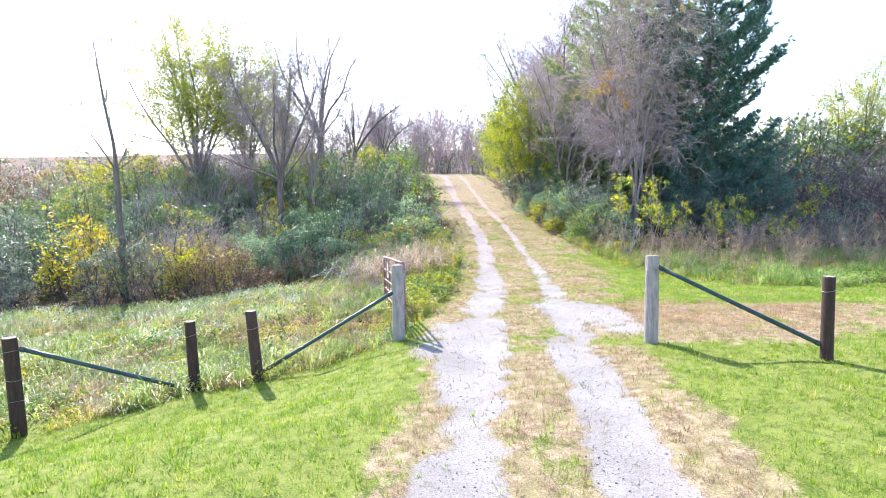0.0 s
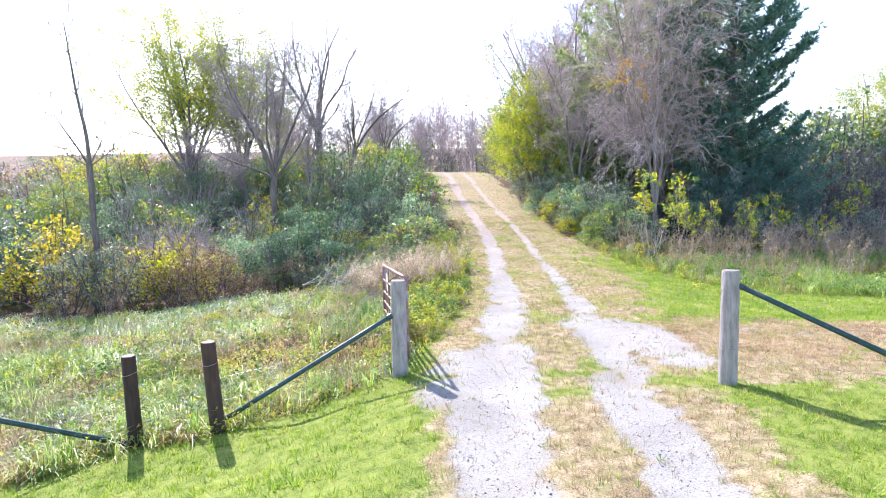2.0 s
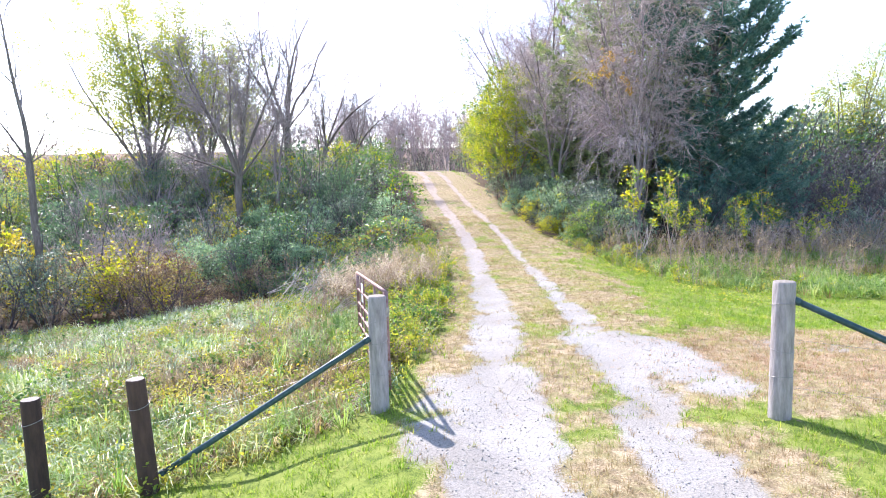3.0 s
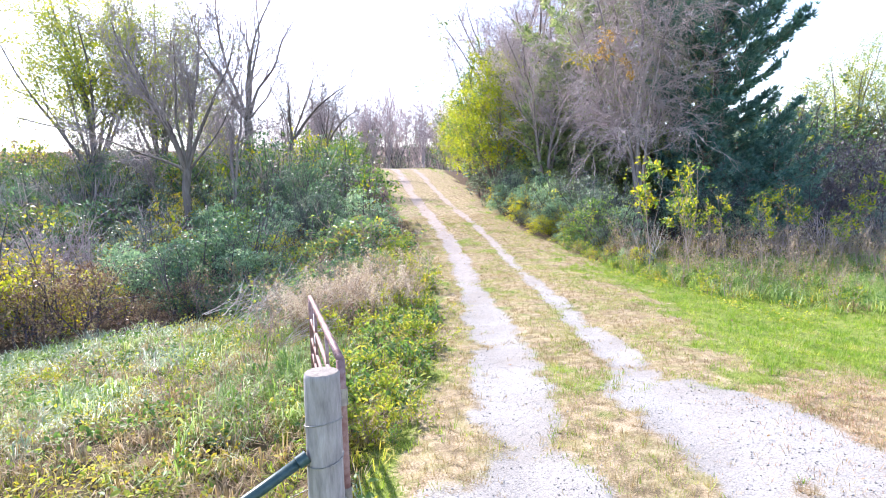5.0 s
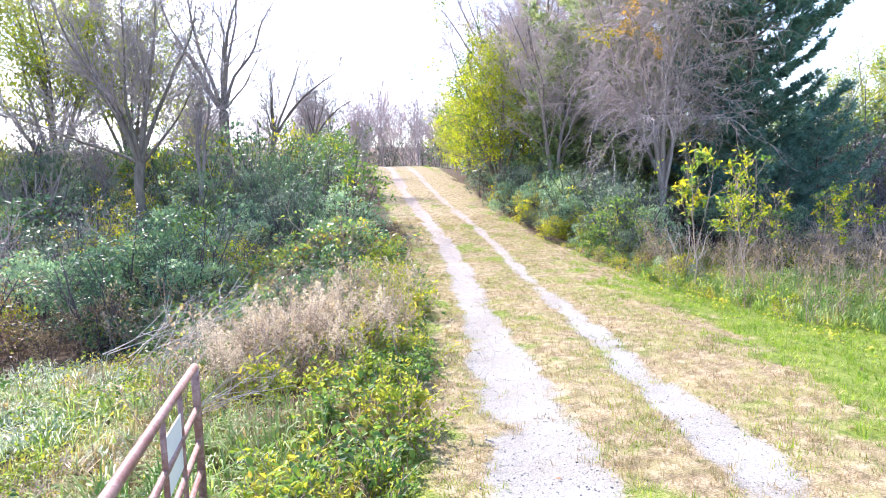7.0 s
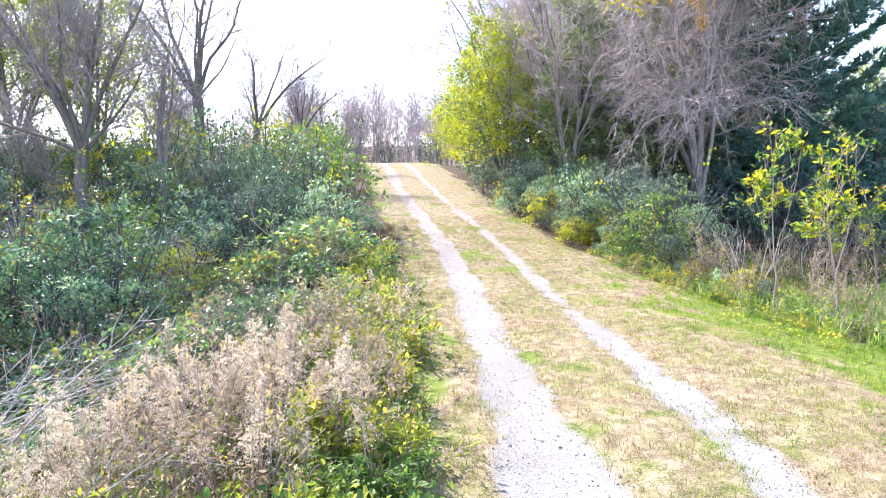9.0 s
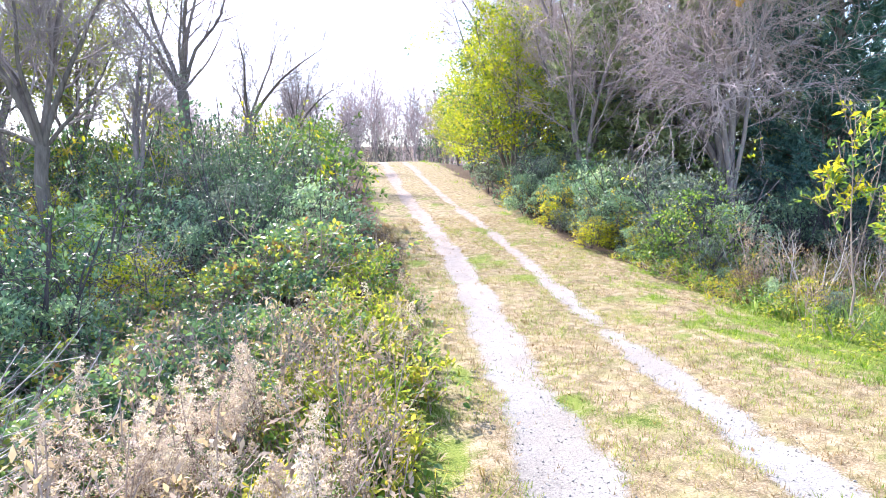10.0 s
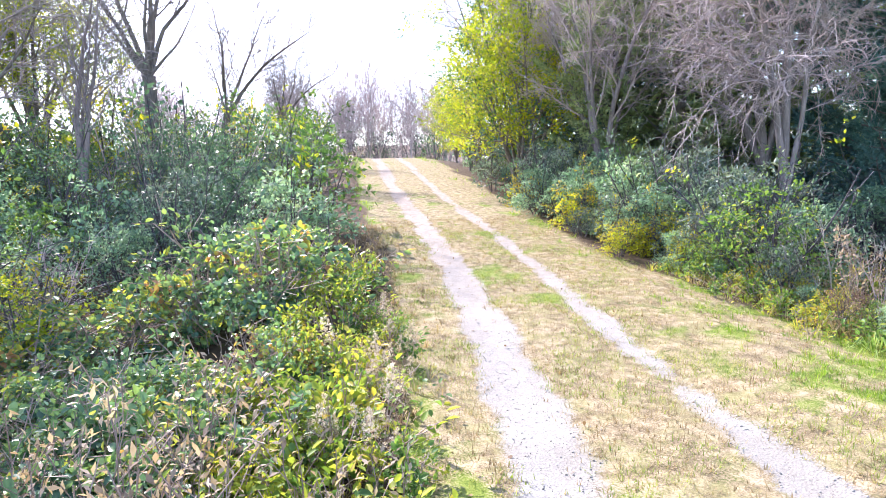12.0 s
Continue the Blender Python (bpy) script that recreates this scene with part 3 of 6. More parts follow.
def make_shrub(name, seed, mat, wood, high, wide, leaves, leaf, stems=9, aspect=0.5, label="", category="shrub", accent=None):
    """A many-stemmed bush: stems that arch out and branch, and leaves along the twigs."""
    rng = np.random.default_rng(seed)
    top = thing(name, 0, 0, 0)
    b, tips = Buf(), []
    s = Spec([5, 2], [0.5, 0.55], [46, 48], [4, 2, 1], [0.12, 0.16, 0.2], [0.25, 0.0, -0.1], [3, 3, 3], 0.6, 0.06, 0.005)
    for k in range(stems):
        a = k * 2.4 + rng.uniform(-0.4, 0.4)
        sp = rng.uniform(0.15, 1.0) * wide
        d = np.array([math.cos(a) * sp, math.sin(a) * sp, high * rng.uniform(0.75, 1.1)])
        grow(b, rng, (math.cos(a) * 0.12 * wide, math.sin(a) * 0.12 * wide, -0.05), d, np.linalg.norm(d) * rng.uniform(0.7, 1.05), 0.012 + 0.006 * high, 0, s, tips)
    part("stem", b.mesh("stem", wood), top)
    n1 = leaves if accent is None else int(leaves * (1 - accent[1]))
    if n1:
        lb = Buf()
        n2 = int(n1 * (0.8 if leaves > 500 else 0.3))
        pos, dirs = lobes(rng, high, wide, 18 if high < 3 else 40, n2)
        pos[:, 2] = np.maximum(pos[:, 2], 0.03)
        add_leaves(lb, pos, leaf, rng, dirs, aspect, 0.2, 0.72, dirs, name == "bramble" and leaves > 900)
        pos, dirs = leaf_spots(tips, rng, (1, 2), n1 - n2, 0.03 + 0.012 * high)
        pos[:, 2] = np.maximum(pos[:, 2], 0.03)
        add_leaves(lb, pos, leaf, rng, dirs, aspect, 0.2, 0.72, None, name == "bramble" and leaves > 900)
        part("foliage", lb.mesh("foliage", mat), top)
    if accent:
        lb = Buf()
        pos, dirs = leaf_spots(tips, rng, (1, 2), leaves - n1, 0.03 + 0.015 * high)
        pos[:, 2] = np.maximum(pos[:, 2], 0.03)
        add_leaves(lb, pos, leaf, rng, dirs, aspect)
        part("turned_foliage", lb.mesh("turned_foliage", accent[0]), top, accent[2])
    return tagged(top, label, category)


def make_bare_tree(name, seed, wood, high, r, spec, label, lean=(0, 0), forks=1, fork_at=0.0, spread=0.3, group=""):
    """A plain leafless tree with limbs and branches; forks: how many leaders rise from the bole."""
    rng = np.random.default_rng(seed)
    top = thing(name, 0, 0, 0)
    base, rest = np.array([0.0, 0, -0.2]), high
    if fork_at:
        trunk = Buf()
        d = unit(np.array([lean[0], lean[1], 1.0]))
        pts = [base + d * high * fork_at * f + rng.normal(0, 0.03, 3) * (f > 0) for f in np.linspace(0, 1, 5)]
        trunk.tube(pts, np.linspace(r * 1.25, r * 0.9, 5), 10)
        part("trunk", trunk.mesh("trunk", wood), top)
        base, rest, r = pts[-1] - d * 0.05, high * (1 - fork_at), r * 0.7
    for k in range(forks):
        a = k * 6.283 / forks + rng.uniform(-0.5, 0.5) + 0.6
        d = np.array([lean[0] + math.cos(a) * spread * (forks > 1), lean[1] + math.sin(a) * spread * (forks > 1), 1.0])
        limb = Buf()
        grow(limb, rng, base, d, rest * rng.uniform(0.85, 1.0), r * rng.uniform(0.8, 1.0), 0, spec, [], 0.2)
        part("limb", limb.mesh("limb", wood), top)
    return tagged(top, label, "tree", group)


def make_tree(name, seed, wood, twig, bole, r, leaders, spec, label, lean=(0, 0), sprays=(), leaves=(), group=""):
    """A tree whose bole divides into leaders, each given as compass angle, tilt, length and thickness. sprays: rounds of twigs, each as
    count, length, radius, droop and spread; leaves: name, material, count, leaf length, scatter, clump size and slenderness."""
    rng = np.random.default_rng(seed)
    top = thing(name, 0, 0, 0)
    axis = unit(np.array([lean[0], lean[1], 1.0]))
    foot = np.array([0.0, 0, -0.25])
    if bole > 0.3:
        b = Buf()
        pts = [foot + axis * (bole + 0.25) * f + rng.normal(0, 0.02, 3) * (f > 0) for f in np.linspace(0, 1, 6)]
        b.tube(pts, r * np.array([1.45, 1.12, 1.0, 0.97, 0.95, 1.0]), 10)
        part("trunk", b.mesh("trunk", wood), top)
        foot = pts[-1] - axis * 0.06
    tips, work = [], Buf()
    for az, tilt, long, thick in leaders:
        a, t = math.radians(az), math.radians(tilt)
        limb = [Buf(), work]
        grow(limb, rng, foot, (math.cos(a) * math.sin(t), math.sin(a) * math.sin(t), math.cos(t)), long, r * thick, 0, spec, tips, 0.18)
        part("limb", limb[0].mesh("limb", wood), top)
    lines = [t for lv, t in tips if lv > 0]
    for count, long, rad, droop, spread in sprays:
        lines = lines + add_twigs(work, lines, rng, count, long, rad, droop, spread)
    part("branchwork", work.mesh("branchwork", twig), top, "tangle of fine bare twigs")
    for nm, mat, n, size, jit, clump, slim in leaves:
        lb = Buf()
        pos, dirs = leaf_spots(list(enumerate(lines)), rng, range(len(lines)), n, jit, clump)
        add_leaves(lb, pos, size, rng, dirs, slim, 0.3, 0.45)
        part(nm, lb.mesh(nm, mat), top)
    return tagged(top, label, "tree", group)


def make_pine(name, seed, high, wide, boughs, tufts, label, low=0.05, needles=9, long=0.2, mat=None, thick=0.014, rise=0.12):
    """A pine: a straight trunk and layered boughs that sweep up at their ends, feathered with side shoots full of needle tufts."""
    rng = np.random.default_rng(seed)
    top = thing(name, 0, 0, 0)
    trunk, wood, spots_, ways = Buf(), Buf(), [], []
    pts = np.array([[0.05 * math.sin(k), 0.05 * math.cos(k * 1.3), -0.2 + high * k / 9] for k in range(10)])
    trunk.tube(pts, np.linspace(0.016 * high, 0.02, 10), 9)
    for k in range(boughs):
        f = low + (0.985 - low) * ((k + rng.uniform(0, 0.7)) / boughs) ** 1.25
        a = k * 2.4 + rng.uniform(-0.3, 0.3)
        reach = wide * (1.0 - f ** 3.0) * rng.uniform(0.6, 1.15) * (0.46 + 0.54 * min(1, f / 0.45)) + 0.3
        d = np.array([math.cos(a), math.sin(a), rise + 0.4 * min(f, 0.6)])
        line = [np.array([0.0, 0, high * f])]
        for j in range(8):
            d = unit(d + np.array([0, 0, -0.05 + 0.035 * j]) + rng.normal(0, 0.04, 3))
            line.append(line[-1] + d * reach / 8)
        line = np.array(line)
        wood.tube(line, np.linspace(0.011 * reach + 0.014, 0.008, 9), 4)
        shoots = int(7 + 5 * reach)
        for c in range(shoots):
            g = 1.6 + 6.4 * (c + rng.uniform(0, 1)) / shoots
            i = min(int(g), 7)
            q = line[i] + (line[i + 1] - line[i]) * (g - i)
            ax = unit(line[i + 1] - line[i])
            out = unit(np.cross(ax, [0, 0, 1.0])) * (1 if c % 2 else -1)
            sd = unit(ax * rng.uniform(0.7, 1.1) + out * rng.uniform(0.5, 1.0) + np.array([0, 0, rng.uniform(-0.05, 0.25)]))
            sl = reach * 0.26 * (1.25 - 0.11 * g) + 0.22
            m = max(3, int(tufts * sl * 5))
            u = rng.uniform(0.1, 1, m)
            spots_.append(q + sd * (u * sl)[:, None] + rng.normal(0, 1, (m, 3)) * np.array([0.07, 0.07, 0.045]))
            ways.append(np.repeat(sd[None], m, 0))
    p, d = np.repeat(np.concatenate(spots_), needles, 0), np.repeat(np.concatenate(ways), needles, 0)
    a = unit(d + rng.normal(0, 0.6, p.shape) + np.array([0, 0, 0.15]))
    w = unit(np.cross(a, rng.normal(size=p.shape))) * thick
    v = np.stack([p - w, p + w, p + a * long * rng.uniform(0.6, 1.2, (len(p), 1))], 1)
    nb = Buf()
    nb.add(v, None, np.arange(len(p) * 3).reshape(-1, 3))
    part("trunk", trunk.mesh("trunk", BARK), top)
    part("branchwork", wood.mesh("branchwork", BARK), top)
    part("crown", nb.mesh("crown", mat or NEEDLE), top)
    return tagged(top, label, "tree")


def make_goldenrod(seed, high=0.9, fluff=1100, leafy=30):
    """A dead goldenrod: a thin stem, withered leaves and a plume of pale fluff."""
    rng = np.random.default_rng(seed)
    top = thing("goldenrod", 0, 0, 0)
    st, lf, plumes = Buf(), Buf(), []
    for k in range(3):
        a, sp = rng.uniform(0, 6.28), rng.uniform(0.05, 0.3)
        h = high * rng.uniform(0.75, 1.1)
        end = np.array([math.cos(a) * sp, math.sin(a) * sp, h])
        pts = np.array([np.array([math.cos(a), math.sin(a), 0]) * 0.05 * f + end * f + rng.normal(0, 0.01, 3) for f in np.linspace(0, 1, 5)])
        st.tube(pts, np.linspace(0.005, 0.002, 5), 4)
        n = fluff // 3
        arm = rng.integers(0, 11, n)
        u = rng.uniform(0, 1, n)
        f = 0.70 + 0.032 * arm + 0.03 * u
        wid = 0.16 * np.clip((1.06 - f) / 0.3, 0.12, 1) * u
        way = np.stack([np.cos(arm * 2.4 + k), np.sin(arm * 2.4 + k), 0.9 - 1.3 * u], -1)
        q = end * f[:, None] + way * wid[:, None] + rng.normal(0, 0.008, (n, 3))
        fl = Buf()
        add_leaves(fl, q, 0.022, rng, None, 0.32, -0.3, 0.2)
        plumes.append(fl)
        g = rng.uniform(0.1, 0.75, leafy)
        add_leaves(lf, end * g[:, None] + rng.normal(0, 0.03, (leafy, 3)), 0.055, rng, None, 0.22, 0.4, 0.3)
    stem = part("stem", st.mesh("stem", CANE), top)
    for fl in plumes:
        tagged(part("seed_plume", fl.mesh("seed_plume", FLUFF), stem, "pale fluffy seed plume"), kind="stuff")
    part("withered_foliage", lf.mesh("withered_foliage", RUSSET), top)
    return tagged(top, "dead goldenrod gone to pale pinkish fluff", "weed", "goldenrods along the track")


def make_weed(name, seed, high, stalks, mat, leaves, leaf, label, group, wood=None, wide=0.35, aspect=0.35):
    rng = np.random.default_rng(seed)
    top = thing(name, 0, 0, 0)
    b, lb, tips = Buf(), Buf(), []
    s = Spec([4], [0.4], [35], [4, 2], [0.1, 0.15], [0.1, 0.1], [3, 3], 0.6, 0.35)
    for k in range(stalks):
        a, sp = rng.uniform(0, 6.28), rng.uniform(0, wide)
        d = np.array([math.cos(a) * sp * 1.2, math.sin(a) * sp * 1.2, high])
        grow(b, rng, (math.cos(a) * sp * 0.5, math.sin(a) * sp * 0.5, -0.03), d, high * rng.uniform(0.6, 1.1), 0.006, 0, s, tips)
    pos, dirs = leaf_spots(tips, rng, (0, 1), leaves, 0.035)
    pos[:, 2] = np.maximum(pos[:, 2], 0.02)
    add_leaves(lb, pos, leaf, rng, dirs, aspect, 0.2, 0.72, None, mat in (GREEN, WEED))
    tagged(part("stalk", b.mesh("stalk", wood or CANE), top), kind="stuff")
    part("foliage", lb.mesh("foliage", mat), top)
    return tagged(top, label, "weed", group)


def lay(protos, spots):
    """Stands the plants at the spots: the first of each kind itself, the rest as copies. Spots: (kind, matrix)."""
    used = set()
    for k, m in spots:
        ob = protos[k % len(protos)]
        if id(ob) in used:
            copy_thing(ob, m)
        else:
            used.add(id(ob))
            ob.matrix_basis = m
    for ob in protos:
        if id(ob) not in used:
            for o in (*ob.children_recursive, ob):
                bpy.data.objects.remove(o)


def jittered(x0, x1, y0, y1, step, rng):
    gx, gy = np.meshgrid(np.arange(x0, x1, step), np.arange(y0, y1, step))
    x = gx.ravel() + rng.uniform(-0.45, 0.45, gx.size) * step
    y = gy.ravel() + rng.uniform(-0.45, 0.45, gx.size) * step
    return x, y


# ------------------------------------------------------------ the ground
build_ground()


# ------------------------------------------------------------ gate, posts and fence
def make_post(x, y, z0, z1, r, mat, label, lean=(0, 0), wraps=(), seed=1):
    """A round wooden post, its rounded top a sawn end, with wire wrapped round it."""
    rng = np.random.default_rng(seed)
    top = thing("fence_post", x, y, z0)
    h, n = z1 - z0, 20
    b = Buf()
    hs = [-0.25, 0.0, h * 0.3, h * 0.6, h - 0.03, h - 0.008, h]
    rs = [r, r * 1.02, r, r * 0.98, r * 0.97, r * 0.95, r * 0.90]
    ang = np.arange(n) * 2 * np.pi / n
    bumps = 1 + 0.025 * np.sin(ang * 3 + seed) + rng.normal(0, 0.012, n)
    v = np.array([[math.cos(a) * q * k + lean[0] * max(u, 0), math.sin(a) * q * k + lean[1] * max(u, 0), u] for u, q in zip(hs, rs) for a, k in zip(ang, bumps)])
    i = (np.arange(len(hs) - 1)[:, None] * n + np.arange(n)[None]).ravel()
    j = (np.arange(len(hs) - 1)[:, None] * n + (np.arange(n)[None] + 1) % n).ravel()
    b.add(v, np.stack([i, j, j + n, i + n], -1))
    body = part("post", b.mesh("post", mat), top)
    body.data.polygons.foreach_set("use_smooth", np.ones(len(body.data.polygons), bool))
    cap = Buf()
    ring = v[-n:] + np.array([0, 0, 0.0005])
    mid = ring.mean(0) + np.array([0, 0, 0.006])
    inner = mid + (ring - mid) * 0.55 + np.array([0, 0, 0.001])
    k = np.arange(n)
    cap.add(np.concatenate([ring, inner, mid[None]]), np.stack([k, (k + 1) % n, (k + 1) % n + n, k + n], -1), np.stack([k + n, (k + 1) % n + n, np.full(n, 2 * n)], -1))
    part("end_grain", cap.mesh("end_grain", ENDGRAIN), body, "sawn grey end grain")
    for u in wraps:
        wb = Buf()
        a2 = np.linspace(0, 2 * np.pi, 25)
        wb.tube(np.stack([np.cos(a2) * (r * 1.035) + lean[0] * u, np.sin(a2) * (r * 1.035) + lean[1] * u, u + 0.02 * np.sin(a2 + u * 9)], -1), np.full(25, 0.003), 5)
        part("wire_wrap", wb.mesh("wire_wrap", WIRE), body, "galvanised wire wrap")
    return tagged(top, label, "fence post", "fence posts by the gate")


make_post(-0.27, 9.52, -0.13, 1.12, 0.098, GREYWOOD, "weathered grey round wooden gate post beside the open gate", (0.01, 0), (0.42, 0.78, 0.98), 2)
make_post(3.3, 8.0, -0.02, 1.27, 0.098, GREYWOOD, "weathered grey round wooden gate post standing alone", (0.012, 0), (0.4, 0.66, 1.08), 3)
make_post(-2.42, 9.0, -0.42, 0.60, 0.082, BROWNWOOD, "dark brown creosoted fence post leaning slightly in tall weeds", (-0.055, 0.03), (0.78,), 4)
make_post(-3.32, 9.05, -0.56, 0.49, 0.078, BROWNWOOD, "dark brown creosoted fence post at the brace's low end", (-0.02, 0.02), (0.85,), 5)
make_post(-5.31, 8.28, -0.56, 0.57, 0.088, BROWNWOOD, "dark brown creosoted fence post wrapped with wire", (-0.01, 0), (0.3, 0.6, 0.95), 6)
make_post(4.86, 6.48, 0.06, 1.09, 0.076, BROWNWOOD, "dark brown creosoted fence post on mown grass", (0.0, 0), (0.86,), 7)


def make_brace(a, b):
    top = thing("brace_pipe", *a)
    a, b = np.array(a), np.array(b)
    d = b - a
    bf = Buf()
    bf.tube([d * f for f in np.linspace(0, 1, 6)], np.full(6, 0.03), 12, True)
    ob = part("pipe", bf.mesh("pipe", PIPE), top)
    ob.data.polygons.foreach_set("use_smooth", np.ones(len(ob.data.polygons), bool))
    for e, s in ((0.0, 1), (1.0, -1)):
        c = Buf()
        q = d * e
        c.tube([q - unit(d) * 0.008, q + unit(d) * 0.05 * s], [0.036, 0.036], 12)
        part("collar", c.mesh("collar", PIPE), ob)
    return tagged(top, "dark green steel pipe brace running slantwise between posts", "brace", "fence braces")


make_brace((-0.36, 9.48, 0.68), (-2.35, 9.07, -0.33))
make_brace((3.39, 7.95, 1.10), (4.80, 6.52, 0.22))
make_brace((-5.22, 8.30, 0.42), (-3.39, 9.0, -0.50))


def wire_run(points, heights, label):
    top = thing("fence_wire", points[0][0], points[0][1], 0)
    p0 = np.array([*points[0], 0.0])
    for h in heights:
        wb, line = Buf(), []
        for (xa, ya, za), (xb, yb, zb) in zip([(*p, float(land(*p))) for p in points[:-1]], [(*p, float(land(*p))) for p in points[1:]]):
            for f in np.linspace(0, 1, 9):
                line.append(np.array([xa + (xb - xa) * f, ya + (yb - ya) * f, za + (zb - za) * f + h - 0.05 * math.sin(math.pi * f) * h]) - p0)
        wb.tube(line, np.full(len(line), 0.0018), 4)
        part("strand", wb.mesh("strand", WIRE), top)
    return tagged(top, label, "wire fence", "fence wires")


wire_run([(4.94, 6.5), (12.0, 5.0), (22, 2.0)], (0.35, 0.62, 0.9), "thin galvanised fence wire strung from the brown post")
wire_run([(3.38, 7.92), (4.8, 6.54)], (0.3, 0.75), "thin galvanised fence wire between two posts")
wire_run([(-5.22, 8.3), (-3.4, 9.03)], (0.25, 0.5, 0.75, 0.98), "thin galvanised fence wire between two brown posts")
wire_run([(-5.4, 8.26), (-9.0, 7.2), (-18, 4.0)], (0.25, 0.5, 0.75, 0.98), "thin galvanised fence wire running off through weeds")
wire_run([(-0.36, 9.49), (-2.35, 9.03)], (0.35, 0.62), "thin galvanised fence wire between grey and brown posts")


def make_gate():
    """A pipe gate swung wide open along the track's edge."""
    top = thing("pipe_gate", -0.14, 9.72, 0.0)
    a, b = np.array([0.0, 0, 0]), np.array([-0.03, 3.86, 0])
    za, zb = (0.05, 1.12), (-0.22, 0.83)

    def rod(name, p, q, r, label=""):
        bf = Buf()
        bf.tube([np.array(p) + (np.array(q) - np.array(p)) * f for f in np.linspace(0, 1, 5)], np.full(5, r), 12, True)
        ob = part(name, bf.mesh(name, RUST), top, label)
        ob.data.polygons.foreach_set("use_smooth", np.ones(len(ob.data.polygons), bool))
        return ob
    steps = [0.0, 0.17, 0.34, 0.52, 0.74, 1.0]
    for f in steps:
        rod("rail", (a[0], a[1], za[0] + (za[1] - za[0]) * f), (b[0], b[1], zb[0] + (zb[1] - zb[0]) * f), 0.024 if f in (0.0, 1.0) else 0.019)
    hung = None
    for g in (0.0, 0.30, 0.71, 0.84, 1.0):
        x, y = a[0] + (b[0] - a[0]) * g, a[1] + (b[1] - a[1]) * g
        lo, hi = za[0] + (zb[0] - za[0]) * g, za[1] + (zb[1] - za[1]) * g
        r = 0.026 if g in (0.0, 1.0) else 0.014
        post = rod("upright", (x, y, lo), (x, y, hi), r)
        hung = hung or post
    for f in (0.25, 0.8):
        hb = Buf()
        z = za[0] + (za[1] - za[0]) * f
        hb.tube([(-0.12, -0.19, z), (-0.05, -0.08, z), (0.0, 0.0, z)], [0.011, 0.011, 0.011], 8)
        hb.tube([(0, 0, z - 0.05), (0, 0, z + 0.05)], [0.033, 0.033], 12)
        part("hinge", hb.mesh("hinge", WIRE), hung, "galvanised gate hinge")
    bm = bmesh.new()
    bmesh.ops.create_cube(bm, size=1)
    bmesh.ops.scale(bm, vec=(0.008, 0.42, 0.30), verts=bm.verts)
    bmesh.ops.bevel(bm, geom=bm.edges[:], offset=0.003, segments=1, affect="EDGES")
    bmesh.ops.rotate(bm, matrix=Matrix.Rotation(-0.075, 3, "X"), verts=bm.verts)
    bmesh.ops.translate(bm, vec=(-0.024, 3.0, 0.62), verts=bm.verts)
    me = bpy.data.meshes.new("sign_plate")
    bm.to_mesh(me)
    me.materials.append(SIGNPAINT)
    part("sign_plate", me, top, "plain white sign plate")
    return tagged(top, "rusty red steel pipe gate swung open beside the track", "gate")


make_gate()

# ------------------------------------------------------------ trees
UPRIGHT = Spec([11, 5], [0.38, 0.5], [40, 38], [10, 6, 4], [0.08, 0.13, 0.18], [0.3, 0.35, 0.2], [8, 4, 3], 0.5, 0.12, 0.007)
DROOPY = Spec([40, 7], [0.29, 0.5], [66, 46], [11, 7, 5], [0.04, 0.15, 0.2], [0.1, -0.25, -0.6], [9, 4, 3], 0.28, 0.02, 0.008)
FAN = Spec([11, 5], [0.42, 0.5], [36, 40], [10, 6, 4], [0.10, 0.14, 0.18], [0.25, 0.3, 0.2], [8, 5, 3], 0.5, 0.28, 0.010)
SNAG = Spec([9, 4], [0.30, 0.5], [38, 40], [10, 6, 3], [0.035, 0.12, 0.2], [0.35, 0.6, 0.2], [9, 5, 3], 0.55, 0.25, 0.011)
FARTREE = Spec([11, 6], [0.42, 0.5], [40, 36], [6, 4, 2], [0.07, 0.11, 0.14], [0.25, 0.3, 0.1], [5, 3, 3], 0.55, 0.1, 0.024)
LEAFY = Spec([12, 5], [0.40, 0.5], [50, 44], [8, 5, 3], [0.06, 0.12, 0.16], [0.2, 0.1, 0.0], [6, 4, 3], 0.5, 0.14, 0.006)

lay([make_tree("bare_tree", 11, BARK, TRUNK, 4.4, 0.1, [(90, 1, 4.7, 0.75), (165, 24, 2.6, 0.4), (20, 30, 1.5, 0.3), (200, 60, 1.2, 0.25), (350, 62, 1.1, 0.25)], SNAG, "tall thin dead tree with a forked bare top among brush", (-0.015, 0), ((60, 0.5, 0.008, 0.0, 0.8),))], [(0, spot(-9.0, 23.6))])
clump = [make_tree("bare_tree", 12, BARK, DARKTWIG, 3.3, 0.16, [(200, 20, 5.8, 0.66), (160, 10, 6.0, 0.6), (20, 6, 6.2, 0.62), (345, 16, 5.6, 0.55), (100, 16, 5.4, 0.45), (260, 20, 4.8, 0.45), (185, 50, 3.6, 0.4), (10, 48, 3.2, 0.38)], UPRIGHT, "leafless dark tree with a low fork and dense fine twigs", (0.03, 0), ((1300, 0.95, 0.012, -0.1, 0.7), (1700, 0.6, 0.010, 0.1, 0.9))),
         make_tree("bare_tree", 13, TRUNK, DARKTWIG, 2.4, 0.13, [(180, 10, 7.0, 0.8), (20, 12, 6.6, 0.75), (90, 14, 6.4, 0.6)], UPRIGHT, "leafless purple-grey tree with dense fine twigs above the brush", (0.03, 0), ((500, 0.9, 0.013, -0.1, 0.7), (700, 0.6, 0.011, 0.1, 0.9)))]
